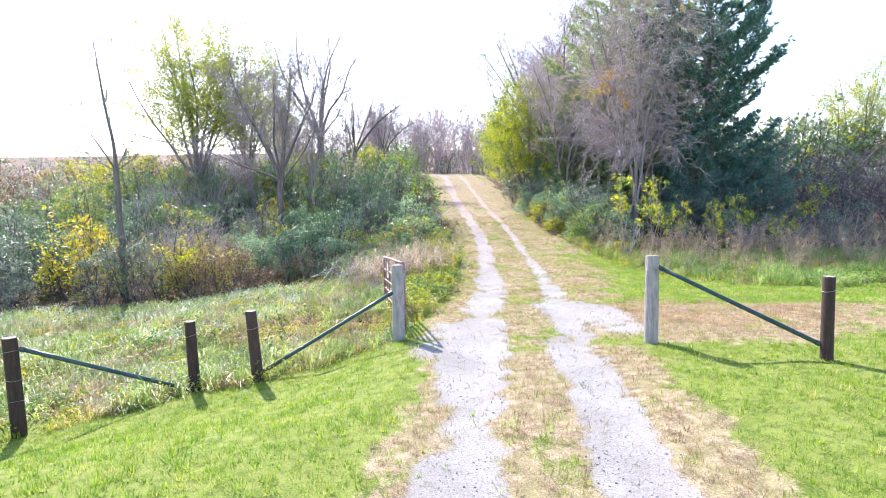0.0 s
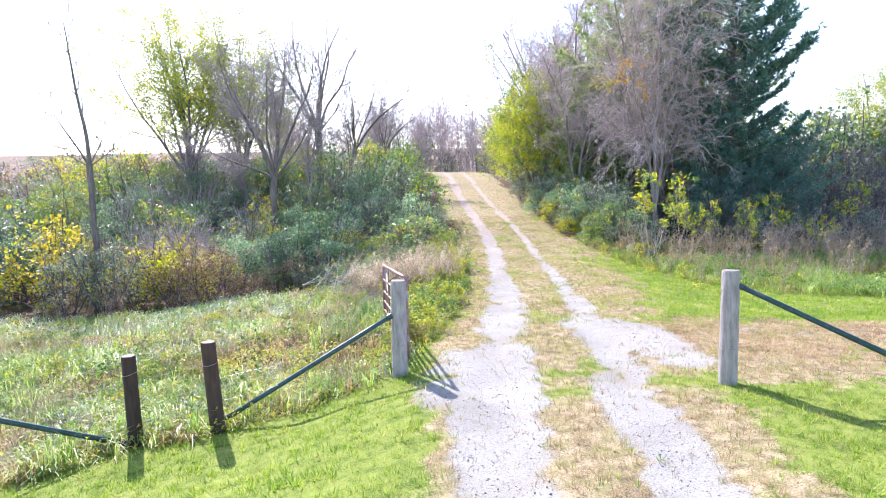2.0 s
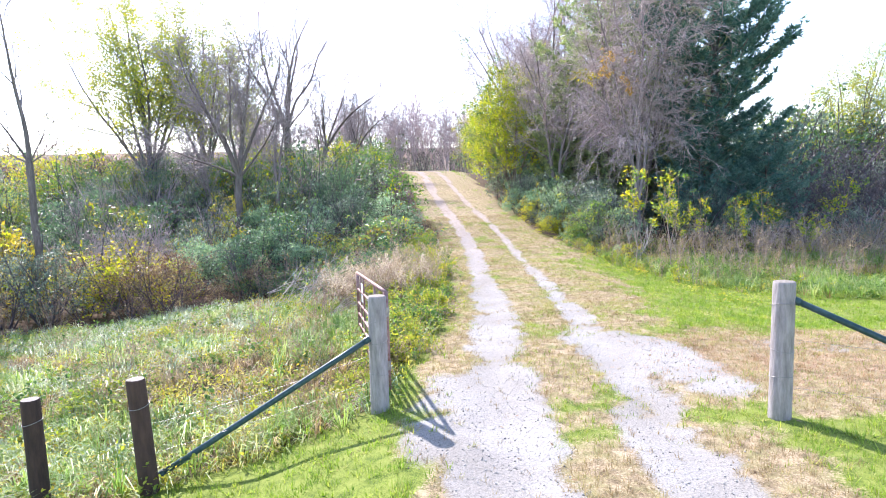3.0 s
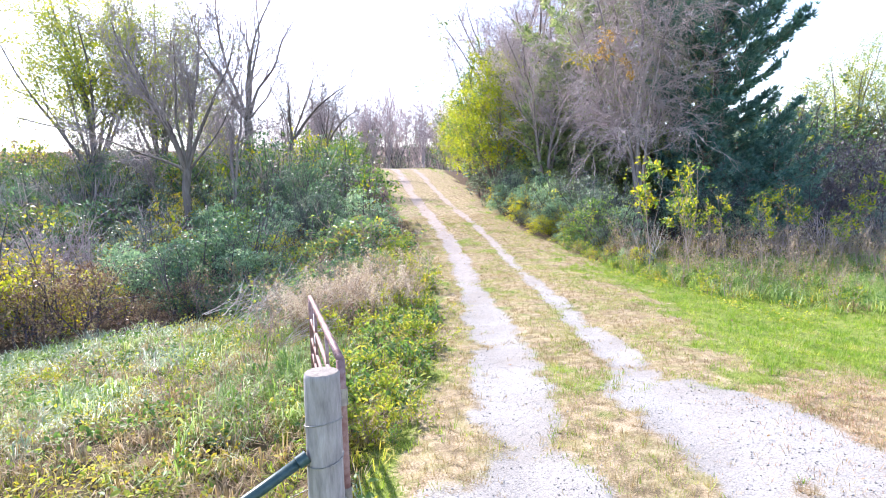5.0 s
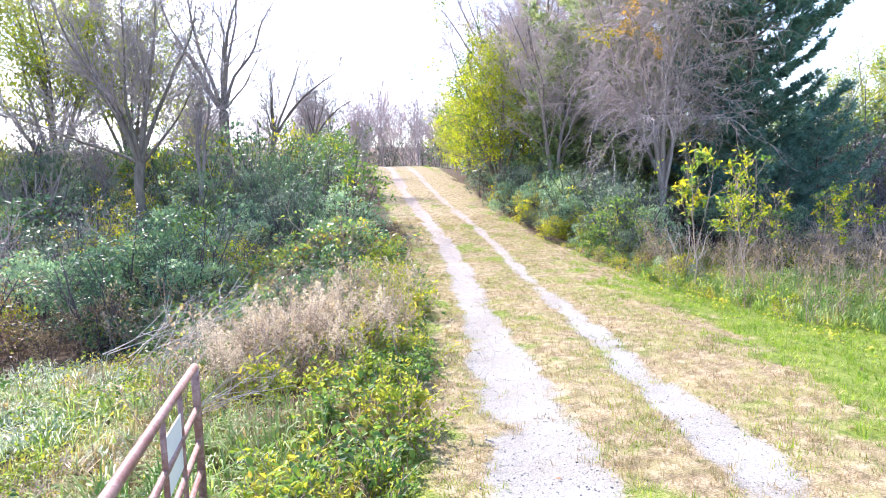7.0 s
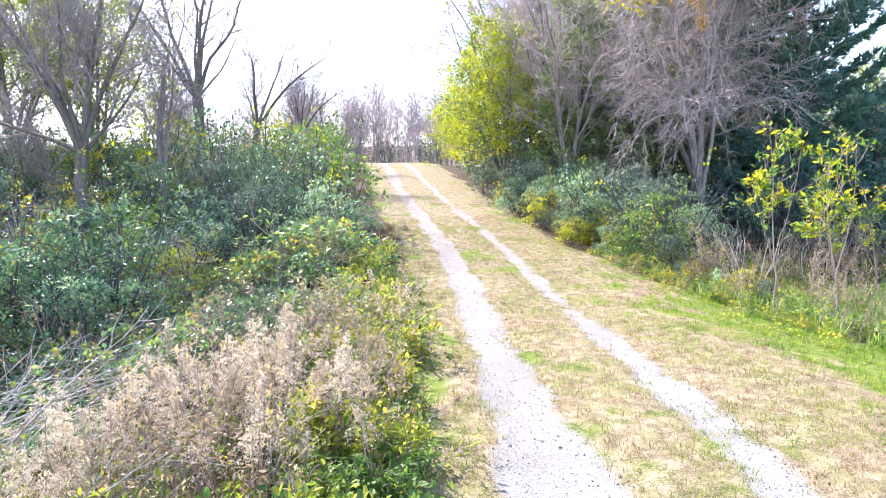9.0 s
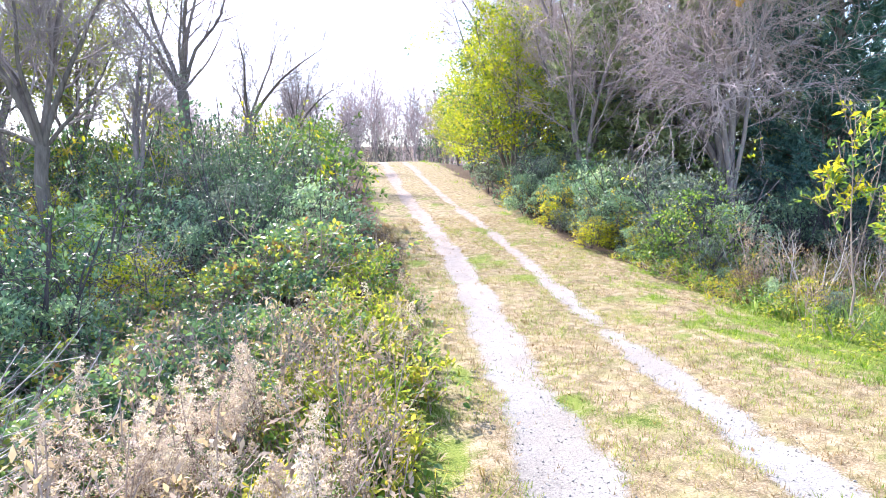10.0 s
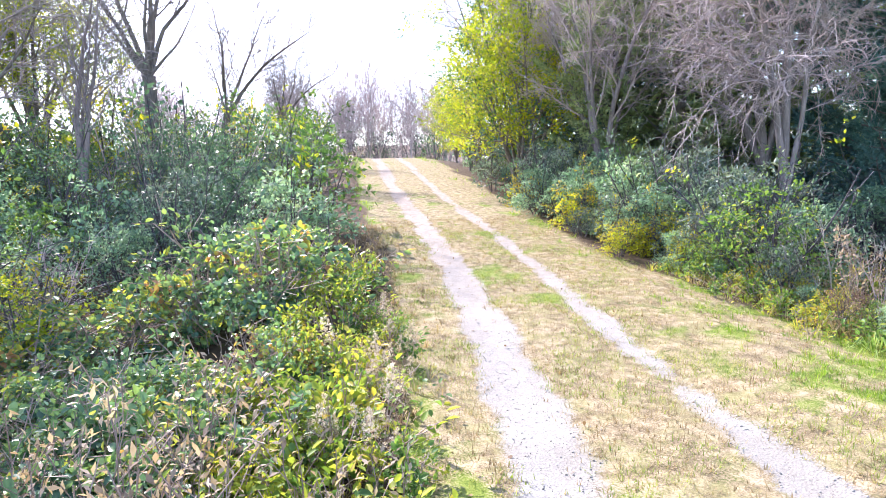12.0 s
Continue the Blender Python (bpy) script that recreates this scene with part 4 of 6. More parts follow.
lay(clump, [(0, spot(-4.1, 31.2)), (1, spot(-2.6, 34.6, 0.4, 0.8)), (1, spot(-8.4, 36.5, 2.0, 0.72)), (1, spot(-5.6, 34.0, 3.0, 0.7)), (1, spot(3.0, 58.0, 1.0, 0.9)), (1, spot(0.0, 56.0, 4.0, 0.85)), (1, spot(-5.0, 58.0, 3.0, 0.8)), (1, spot(5.0, 61.0, 2.0, 0.9))])
lay([make_tree("bare_tree", 14, BARK, TRUNK, 5.0, 0.24, [(185, 25, 6.6, 0.44), (175, 11, 7.4, 0.46), (95, 3, 7.4, 0.5), (15, 9, 7.2, 0.46), (355, 22, 6.4, 0.42), (300, 14, 5.4, 0.36), (190, 42, 3.6, 0.3), (0, 40, 3.4, 0.28)], FAN, "bare dead tree whose limbs fan out against the sky", (0, 0), ((420, 0.9, 0.011, -0.1, 0.7), (420, 0.5, 0.009, 0.0, 0.9)))], [(0, spot(-2.2, 42.8))])
lay([make_tree("bare_tree", 15, BARK, DARKTWIG, 3.6, 0.17, [(0, 34, 5.6, 0.62), (8, 20, 5.4, 0.5), (40, 8, 4.6, 0.4), (180, 8, 4.4, 0.42), (150, 26, 3.0, 0.32)], FAN, "bare tree leaning towards the track over green brush", (0.2, 0), ((700, 0.8, 0.011, -0.1, 0.8), (700, 0.5, 0.009, 0.0, 0.9)))], [(0, spot(-0.5, 47.6)), (0, spot(2.4, 53.0, 0.5, 0.8))])

lay([make_tree("leafy_tree", 16, BARK, BARK, 1.6, 0.2, [(182, 27, 9.0, 0.6), (172, 12, 10.4, 0.7), (25, 4, 10.8, 0.75), (0, 18, 9.8, 0.6), (90, 16, 9.2, 0.55), (262, 17, 8.8, 0.55), (205, 22, 7.4, 0.5), (335, 26, 7.4, 0.5)], LEAFY, "half-turned green and yellow tree with a loose open crown", (0, 0), ((500, 1.0, 0.008, 0.0, 0.8),),
                (("crown", FADED, 20000, 0.15, 0.2, 13, 0.5), ("yellowing_foliage", LIME, 9000, 0.15, 0.2, 13, 0.5)))],
    [(0, spot(-11.2, 46.5, 0.0, 1.08)), (0, spot(-8.0, 48.5, 2.0, 0.95)), (0, spot(39.5, 41.5, 3.0, 0.75))])
lay([make_tree("leafy_tree", 17, BARK, BARK, 0.5, 0.11, [(185, 24, 6.8, 0.6), (160, 10, 8.0, 0.75), (20, 7, 8.4, 0.8), (350, 17, 7.4, 0.65), (270, 20, 6.6, 0.6), (90, 16, 7.0, 0.6), (235, 38, 5.0, 0.45), (300, 36, 4.6, 0.45)], LEAFY, "bright yellow-green tree beside the track at the rise", (-0.06, 0), ((500, 0.8, 0.007, 0.1, 0.8),),
                (("crown", LIME, 14500, 0.125, 0.15, 28, 0.5), ("green_foliage", GREEN, 4600, 0.125, 0.15, 28, 0.5)))],
    [(0, spot(11.0, 37.8)), (0, spot(11.6, 44.0, 2.0, 0.75)), (0, spot(13.0, 49.5, 4.0, 0.7)), (0, spot(14.2, 56.0, 1.0, 0.6))])
lay([make_tree("bare_tree", 18, TRUNK, TWIG, 1.3, 0.13, [(60, 2, 13.0, 0.8), (190, 7, 11.6, 0.66), (300, 9, 10.6, 0.5)], DROOPY, "leafless grey tree with drooping twigs and few orange leaves", (0.02, 0), ((4600, 0.75, 0.009, 0.5, 0.8), (7000, 0.42, 0.006, 0.6, 1.0)))],
    [(0, spot(13.7, 28.4))])
lay([make_tree("bare_tree", 19, TRUNK, TWIG, 2.2, 0.2, [(175, 16, 9.6, 0.66), (30, 6, 11.0, 0.75), (350, 20, 9.4, 0.6), (260, 20, 8.4, 0.5), (90, 14, 9.2, 0.5)], UPRIGHT, "leafless purple-grey tree with a twiggy rounded crown", (0, 0), ((2200, 0.9, 0.010, 0.0, 0.8), (2600, 0.55, 0.008, 0.1, 1.0)))],
    [(0, spot(14.4, 45.0)), (0, spot(11.9, 33.4, 2.0, 0.72)), (0, spot(16.0, 50.0, 1.0, 0.95)), (0, spot(14.0, 38.0, 4.0, 0.92)), (0, spot(15.6, 31.0, 3.3, 0.85)), (0, spot(13.2, 42.0, 5.2, 1.05)), (0, spot(16.8, 42.5, 0.7, 1.1))])
lay([make_pine("pine_tree", 20, 18.0, 4.5, 100, 2.0, "large dark green pine with boughs sweeping to the ground", 0.02, 8, 0.26, NEEDLE, 0.03, 0.3)],
    [(0, spot(18.4, 29.4))])
lay([make_pine("pine_tree", 23, 14.0, 4.2, 90, 0.9, "grey-green pine coloured pale as if sunlit, behind leafless trees", 0.03, 7, 0.3, PINELIT, 0.034, 0.1)],
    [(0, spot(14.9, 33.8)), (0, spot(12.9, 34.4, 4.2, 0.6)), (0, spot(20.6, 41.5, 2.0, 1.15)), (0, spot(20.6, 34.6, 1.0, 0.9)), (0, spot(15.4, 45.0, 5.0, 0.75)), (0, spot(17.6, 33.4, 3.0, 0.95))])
lay([make_pine("pine_tree", 21, 5.0, 2.3, 44, 0.9, "low dark evergreen in the shade of a pine", 0.03, 8, 0.2, NEEDLE, 0.02)],
    [(0, spot(22.0, 29.6)), (0, spot(16.9, 28.4, 2.0, 0.85)), (0, spot(20.2, 28.0, 4.0, 0.8)), (0, spot(18.4, 27.6, 1.0, 0.6)), (0, spot(15.6, 36.4, 3.0, 1.3)), (0, spot(17.6, 36.0, 5.0, 1.4)), (0, spot(13.6, 41.0, 2.2, 1.2)), (0, spot(16.6, 40.5, 1.2, 1.5))])
lay([make_tree("bare_tree", 22, BARK, TRUNK, 1.8, 0.08, [(10, 16, 4.2, 0.7), (180, 12, 3.8, 0.6), (90, 6, 3.4, 0.5)], FAN, "small bare forked tree standing over dark evergreens", (0.1, 0), ((80, 0.5, 0.008, 0.0, 0.8),))], [(0, spot(25.4, 33.0))])
rng = np.random.default_rng(5)
far_wood = [make_bare_tree("bare_tree", 30 + k, TWIG, 10.0, 0.10, FARTREE, "leafless tree in the far wood beyond the rise", (0, 0), 5, 0.1, 0.24, "far wood") for k in range(2)]
lay(far_wood, [(k, spot(float(rng.uniform(-8, 22)), float(rng.uniform(64, 86)), float(rng.uniform(0, 6)), float(rng.uniform(0.75, 1.15)))) for k in range(44)])


def make_vine(x, y, z, reach, seed):
    """A spray of yellow and orange leaves hung in the twigs."""
    rng = np.random.default_rng(seed)
    top = thing("vine", x, y, z)
    b, lb = Buf(), Buf()
    lines = []
    for k in range(7):
        d = rng.normal(0, 1, 3) * np.array([1, 0.8, 0.6])
        pts = [np.zeros(3)]
        for j in range(4):
            d = unit(d + rng.normal(0, 0.35, 3) + np.array([0, 0, -0.15]))
            pts.append(pts[-1] + d * reach / 4)
        b.tube(pts, np.linspace(0.012, 0.005, 5), 4)
        lines.append(np.array(pts))
    part("stem", b.mesh("stem", CANE), top)
    pos, dirs = leaf_spots(list(enumerate(lines)), rng, range(7), 120, 0.07, 6)
    add_leaves(lb, pos, 0.12, rng, dirs, 0.6, 0.4, 0.4)
    part("foliage", lb.mesh("foliage", YELLOW if seed % 3 == 1 else ORANGE), top)
    return tagged(top, "orange and yellow vine leaves caught in bare twigs", "vine", "vines in the grey tree")


for k, (x, y, z, q) in enumerate(((11.9, 26.9, 7.6, 0.75), (10.7, 27.4, 6.9, 0.8), (12.3, 26.8, 6.6, 0.6), (11.4, 27.0, 6.9, 0.5), (16.0, 28.0, 11.3, 0.9))):
    make_vine(x, y, z, q, 60 + k)

# ------------------------------------------------------------ saplings
sapling = Spec([5, 3], [0.4, 0.5], [40, 38], [6, 4, 3], [0.09, 0.13, 0.18], [0.3, 0.4, 0.3], [5, 4, 3], 0.6, 0.4)
WHORL = Spec([6, 2], [0.40, 0.5], [46, 40], [7, 4, 2], [0.05, 0.1, 0.15], [0.2, 0.5, 0.3], [6, 4, 3], 0.5, 0.4, 0.006)
lay([make_tree("sapling", 40 + k, CANE, CANE, 0.9, 0.016, [(200 + 60 * k, 12, 2.3, 0.8), (20, 10 + 5 * k, 2.0, 0.7), (110, 20, 1.5, 0.6)], WHORL, "thin brown-stemmed sapling with tufts of slender yellow-green leaves", (0.02 * k, 0), ((14, 0.2, 0.004, 0.0, 0.6),),
                (("foliage", LIME, 190, 0.15, 0.06, 9, 0.34), ("green_foliage", GREEN, 170, 0.15, 0.06, 9, 0.34), ("yellow_foliage", YELLOW, 22, 0.14, 0.05, 6, 0.34)), "saplings in the weeds") for k in range(3)],
    [(0, spot(9.4, 21.0)), (1, spot(10.4, 20.7, 1.0, 1.0)), (2, spot(12.2, 21.4, 2.0, 0.75)), (1, spot(13.2, 21.0, 3.0, 0.72)), (0, spot(14.5, 21.4, 4.0, 0.78)), (2, spot(16.3, 21.2, 5.0, 0.75)), (0, spot(18.4, 22.0, 1.0, 0.9)), (1, spot(11.3, 22.0, 4.0, 0.7)), (2, spot(15.4, 20.6, 3.6, 0.7))])
lay([make_bare_tree("dead_sapling", 44, PALEBARK, 2.0, 0.024, sapling, "bleached dead sapling with crooked bare stems", (0.2, 0), 3, 0.0, 0.4, "dead saplings")],
    [(0, spot(10.1, 22.4, 0, 0.9)), (0, spot(10.8, 24.5, 2.0, 1.1)), (0, spot(11.5, 24.2, 1.0, 0.9)), (0, spot(12.4, 23.2, 4.0, 0.8))])

# ------------------------------------------------------------ brush
def shrub_set(seed, count, mat, wood, high, wide, leaves, leaf, stems, aspect, label, category="shrub", accent=None):
    """Full shrubs for the near brush and plainer ones for the far brush."""
    near = [make_shrub(category, seed + k, mat, wood, high, wide, int(leaves * 1.25), leaf * 0.95, stems, aspect, label, category, accent) for k in range(count)]
    far = [make_shrub(category, seed + 5 + k, mat, wood, high, wide, int(leaves * 0.34), leaf * 1.6, stems // 2, aspect, label, category, accent) for k in range(2)]
    return near, far


SHRUBS = [
    shrub_set(100, 2, GREEN, DUSKWOOD, 2.0, 1.25, 1900, 0.085, 8, 0.5, "dense green leafy shrub in the thicket", accent=(LIME, 0.07, "yellowing leaves")),
    shrub_set(110, 2, DEEP, DUSKWOOD, 2.0, 1.2, 2000, 0.082, 8, 0.5, "dark green leafy shrub in the thicket"),
    shrub_set(120, 2, SILVER, DUSKWOOD, 1.9, 1.2, 2100, 0.08, 9, 0.35, "silvery green shrub with narrow leaves"),
    shrub_set(130, 2, LIME, DUSKWOOD, 1.8, 1.1, 1500, 0.085, 8, 0.5, "yellow-green autumn shrub in the thicket", accent=(YELLOW, 0.35, "yellow leaves")),
    shrub_set(140, 2, DEEP, TWIG, 1.9, 1.2, 340, 0.07, 20, 0.5, "nearly leafless grey twiggy shrub"),
    shrub_set(150, 2, RUSSET, DUSKWOOD, 1.25, 1.0, 1500, 0.066, 5, 0.4, "russet dying shrub with seedy tops", accent=(STRAW, 0.35, "straw-coloured leaves")),
    shrub_set(170, 2, YELLOW, DUSKWOOD, 1.8, 1.0, 900, 0.11, 8, 0.6, "bright yellow autumn shrub among grey brush", accent=(LIME, 0.2, "green leaves")),
    shrub_set(160, 3, BRAMBLE, CANE, 0.95, 1.05, 1250, 0.082, 14, 0.66, "bramble thicket with arching canes and green and yellow leaves", "bramble"),
    shrub_set(180, 1, DUSK, DUSKWOOD, 2.0, 1.4, 1500, 0.07, 12, 0.4, "purple-grey scrub thick with fine twigs, darkened as if in shade"),
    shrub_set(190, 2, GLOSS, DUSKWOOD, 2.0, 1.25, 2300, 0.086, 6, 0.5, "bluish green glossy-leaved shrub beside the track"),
]

TALL_LOOK = {0: (GREEN, (LIME, 0.08, "yellowing leaves"), "tall green scrub in the thicket"), 1: (DEEP, None, "tall dark green scrub in the thicket"),
             2: (SILVER, None, "tall silvery green willow scrub"), 3: (LIME, (YELLOW, 0.3, "yellow leaves"), "tall yellow-green autumn scrub"),
             4: (DEEP, None, "tall leafless grey twiggy scrub"), 5: (RUSSET, (STRAW, 0.3, "straw-coloured leaves"), "tall russet scrub with withered leaves"),
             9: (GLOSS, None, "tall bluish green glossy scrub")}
TALL = {k: [make_shrub("shrub", 300 + 10 * k + j, look_[0], TWIG if k == 4 else DUSKWOOD, 4.2, 2.3, (4000, 760)[j] if k != 4 else (700, 200)[j], (0.088, 0.2)[j], (16 if k == 4 else 6, 4)[j], 0.5, look_[2], "shrub", look_[1]) for j in range(2)] for k, look_ in TALL_LOOK.items()}

rng = np.random.default_rng(77)
lots = {k: [] for k in range(10)}
x, y = jittered(-18, 7, 20.3, 56, 1.55, rng)
for a, b in zip(x, y):
    d = a - float(road_x(b))
    edge = float(np.interp(b, [20, 22, 26, 32, 36, 60], [-3.6, -3.0, -2.7, -3.2, -4.2, -4.6]))
    front = 20.6 + 0.9 * float(vnoise(a, 0, 3.0, 40)) + (1.2 if a > -1.5 else 0)
    if d > edge or b < front or (b > 33 and rng.uniform() < 0.5) or (b > 42 and rng.uniform() < 0.45) or (a < -14 and b < 26) or (a < -2 and b < 23.6):
        continue
    n1, n2 = float(vnoise(a, b, 4.0, 41)), rng.uniform()
    near_track = d > -8.6 and b < 26.6
    if near_track:
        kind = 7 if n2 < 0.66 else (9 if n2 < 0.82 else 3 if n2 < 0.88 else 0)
        h = rng.uniform(0.65, 1.35) * (1.0 if b < 24.0 else 1.3)
    elif a > -4.5:
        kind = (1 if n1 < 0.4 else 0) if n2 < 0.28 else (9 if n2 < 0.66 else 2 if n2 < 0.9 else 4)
        h = rng.uniform(0.75, 1.05) * float(np.interp(b, [21, 26, 36, 46], [0.75, 0.85, 1.15, 1.3]))
    elif b < 24.5:
        kind = (2 if a < -7.5 else 5) if n2 < 0.35 else (3 if n2 < 0.6 else (2 if n2 < 0.8 else 1))
        h = rng.uniform(0.8, 1.1) * 1.1
    else:
        kind = [1, 0, 4, 0, 1, 4, 3][int(n1 * 6.99)] if n2 < 0.75 else (4 if n2 < 0.82 else 2)
        h = rng.uniform(0.8, 1.15) * float(np.interp(b, [24, 30, 45], [0.9, 1.2, 1.45]))
    lots[kind].append((int(rng.integers(0, 6)), spot(float(a), float(b), float(rng.uniform(0, 6.28)), float(h), float(rng.uniform(0.85, 1.15)), 0.05)))
x, y = jittered(8, 26, 25.5, 54, 1.7, rng)
for a, b in zip(x, y):
    d = a - float(road_x(b))
    edge = float(np.interp(b, [25, 28, 34, 42, 60], [3.4, 3.1, 3.4, 4.2, 4.6]))
    if d < edge or d > edge + (6.5 if b < 34 else 4.0) or (b > 36 and rng.uniform() < 0.3):
        continue
    n2 = rng.uniform()
    if a > 12.0 and b < 28.6:
        continue
    kind = (9 if n2 < 0.5 else 0 if n2 < 0.6 else 2 if n2 < 0.82 else 1) if d > edge + 1.0 else (9 if n2 < 0.6 else 2 if n2 < 0.8 else 0)
    h = rng.uniform(0.85, 1.2) * (0.8 if d < edge + 1.0 else 1.25)
    lots[kind].append((int(rng.integers(0, 6)), spot(float(a), float(b), float(rng.uniform(0, 6.28)), float(h), float(rng.uniform(0.85, 1.2)), 0.05)))
# a low fringe of mixed weeds and seedlings along the mown edge
for k in range(34):
    b = 21.6 + 0.31 * k
    a = float(road_x(b)) + float(np.interp(b, [21, 24, 28, 33], [4.6, 3.9, 3.5, 3.6])) + float(rng.uniform(0, 0.7))
    kind = [2, 3, 5, 9, 0, 5, 3, 2, 9, 6][k % 10]
    lots[kind].append((k, spot(a, b, k * 1.9, float(rng.uniform(0.28, 0.48)), float(rng.uniform(0.9, 1.3)), 0.05)))
# taller bushes behind the bare trees
for a, b, kind, h in ((-12.0, 41.0, 3, 1.8), (-9.5, 43.0, 0, 1.9), (-6.5, 45.0, 3, 1.9), (-13.5, 38.0, 0, 1.7), (-10.5, 38.5, 1, 1.7), (-7.8, 38.8, 0, 1.8), (-16.0, 40.0, 3, 1.8), (-4.6, 47.5, 0, 2.0), (-2.0, 46.5, 0, 2.0), (1.0, 44.0, 0, 2.1), (1.6, 48.0, 3, 2.2), (-18.0, 43.0, 5, 2.2), (-20.5, 41.0, 5, 2.2)):
    lots[kind].append((int(-a) % 6, spot(a, b, a * 5.3, h, 1.0, 0.05)))
# tall scrub filling the thicket between the bare trees, and the far slope beyond the pine
for k in range(46):
    a, b = float(rng.uniform(-19, 1.5)), float(rng.uniform(29.5, 41))
    if a - float(road_x(b)) > -5.0:
        continue
    kind = [4, 0, 1, 4, 2, 1, 4, 3, 0, 2][k % 10]
    lots[kind].append((k, spot(a, b, k * 1.7, float(rng.uniform(1.5, 2.1)) * (1.0 if a > -12 else 0.85), float(rng.uniform(0.9, 1.15)), 0.05)))
for k in range(16):
    a, b = -13.5 + 0.82 * k, 36.2 + 1.6 * float(rng.uniform(0, 1))
    lots[[3, 0, 1, 4, 0, 3, 4, 1][k % 8]].append((k, spot(a, b, k * 2.1, float(rng.uniform(2.2, 2.75)), 1.0, 0.05)))
for k in range(14):
    a, b = 29.0 + 1.5 * k, float(rng.uniform(37, 42))
    lots[[2, 0, 2, 1][k % 4]].append((k, spot(a, b, k * 1.9, float(rng.uniform(3.0, 3.7)), 1.0, 0.05)))
for k in range(22):
    a, b = float(rng.uniform(28, 58)), float(rng.uniform(40, 56))
    lots[[2, 4, 2, 0, 4, 1][k % 6]].append((k, spot(a, b, k * 2.3, float(rng.uniform(2.0, 3.0)), 1.0, 0.05)))
for k in range(24):
    a, b = -8.0 + 1.45 * k, float(rng.uniform(84, 94))
    lots[[4, 4, 5, 1, 4, 4][k % 6]].append((k, spot(a, b, k * 1.3, float(rng.uniform(2.0, 2.9)), 1.0, 0.05)))
# scrub beyond the pine, its shade put into the dark colour
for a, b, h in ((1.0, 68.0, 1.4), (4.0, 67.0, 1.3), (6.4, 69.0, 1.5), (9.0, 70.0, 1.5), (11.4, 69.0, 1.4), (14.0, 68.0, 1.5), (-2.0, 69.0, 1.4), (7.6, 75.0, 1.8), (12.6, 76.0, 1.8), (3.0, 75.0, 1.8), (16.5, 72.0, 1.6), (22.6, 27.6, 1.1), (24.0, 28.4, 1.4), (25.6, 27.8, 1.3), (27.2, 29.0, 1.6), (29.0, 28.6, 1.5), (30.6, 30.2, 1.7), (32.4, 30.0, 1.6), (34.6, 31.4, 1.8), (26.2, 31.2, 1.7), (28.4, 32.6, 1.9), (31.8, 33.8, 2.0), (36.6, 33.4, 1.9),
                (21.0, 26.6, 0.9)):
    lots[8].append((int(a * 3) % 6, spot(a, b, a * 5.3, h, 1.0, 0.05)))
# low brambles between the weeds and the thicket
for k in range(42):
    b = float(rng.uniform(18.9, 23.4))
    a = float(road_x(b)) - float(rng.uniform(3.1, 7.8 if b > 20.2 else 5.0))
    lots[7].append((int(rng.integers(0, 6)), spot(a, b, float(rng.uniform(0, 6.28)), float(rng.uniform(0.6, 0.95)), 1.0, 0.05)))
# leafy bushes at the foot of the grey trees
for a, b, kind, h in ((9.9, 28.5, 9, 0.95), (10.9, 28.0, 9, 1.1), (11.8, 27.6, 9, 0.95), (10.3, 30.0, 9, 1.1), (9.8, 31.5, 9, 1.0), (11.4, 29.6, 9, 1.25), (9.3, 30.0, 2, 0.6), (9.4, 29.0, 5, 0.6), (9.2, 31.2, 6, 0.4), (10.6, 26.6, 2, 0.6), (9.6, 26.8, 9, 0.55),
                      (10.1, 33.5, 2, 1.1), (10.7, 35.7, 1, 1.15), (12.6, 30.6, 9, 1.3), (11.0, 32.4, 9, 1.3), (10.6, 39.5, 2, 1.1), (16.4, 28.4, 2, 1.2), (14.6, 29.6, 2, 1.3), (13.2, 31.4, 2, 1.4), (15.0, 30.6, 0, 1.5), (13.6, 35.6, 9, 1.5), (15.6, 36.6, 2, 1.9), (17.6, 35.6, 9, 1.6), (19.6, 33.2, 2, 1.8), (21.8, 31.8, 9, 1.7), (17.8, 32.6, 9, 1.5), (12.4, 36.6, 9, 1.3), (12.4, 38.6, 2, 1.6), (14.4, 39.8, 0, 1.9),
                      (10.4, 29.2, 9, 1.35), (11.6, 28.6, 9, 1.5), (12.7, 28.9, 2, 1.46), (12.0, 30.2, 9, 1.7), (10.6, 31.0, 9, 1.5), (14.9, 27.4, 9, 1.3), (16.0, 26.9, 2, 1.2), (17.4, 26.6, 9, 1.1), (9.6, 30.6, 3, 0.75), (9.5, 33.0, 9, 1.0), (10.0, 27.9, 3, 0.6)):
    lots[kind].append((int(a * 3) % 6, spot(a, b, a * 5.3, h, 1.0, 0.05)))
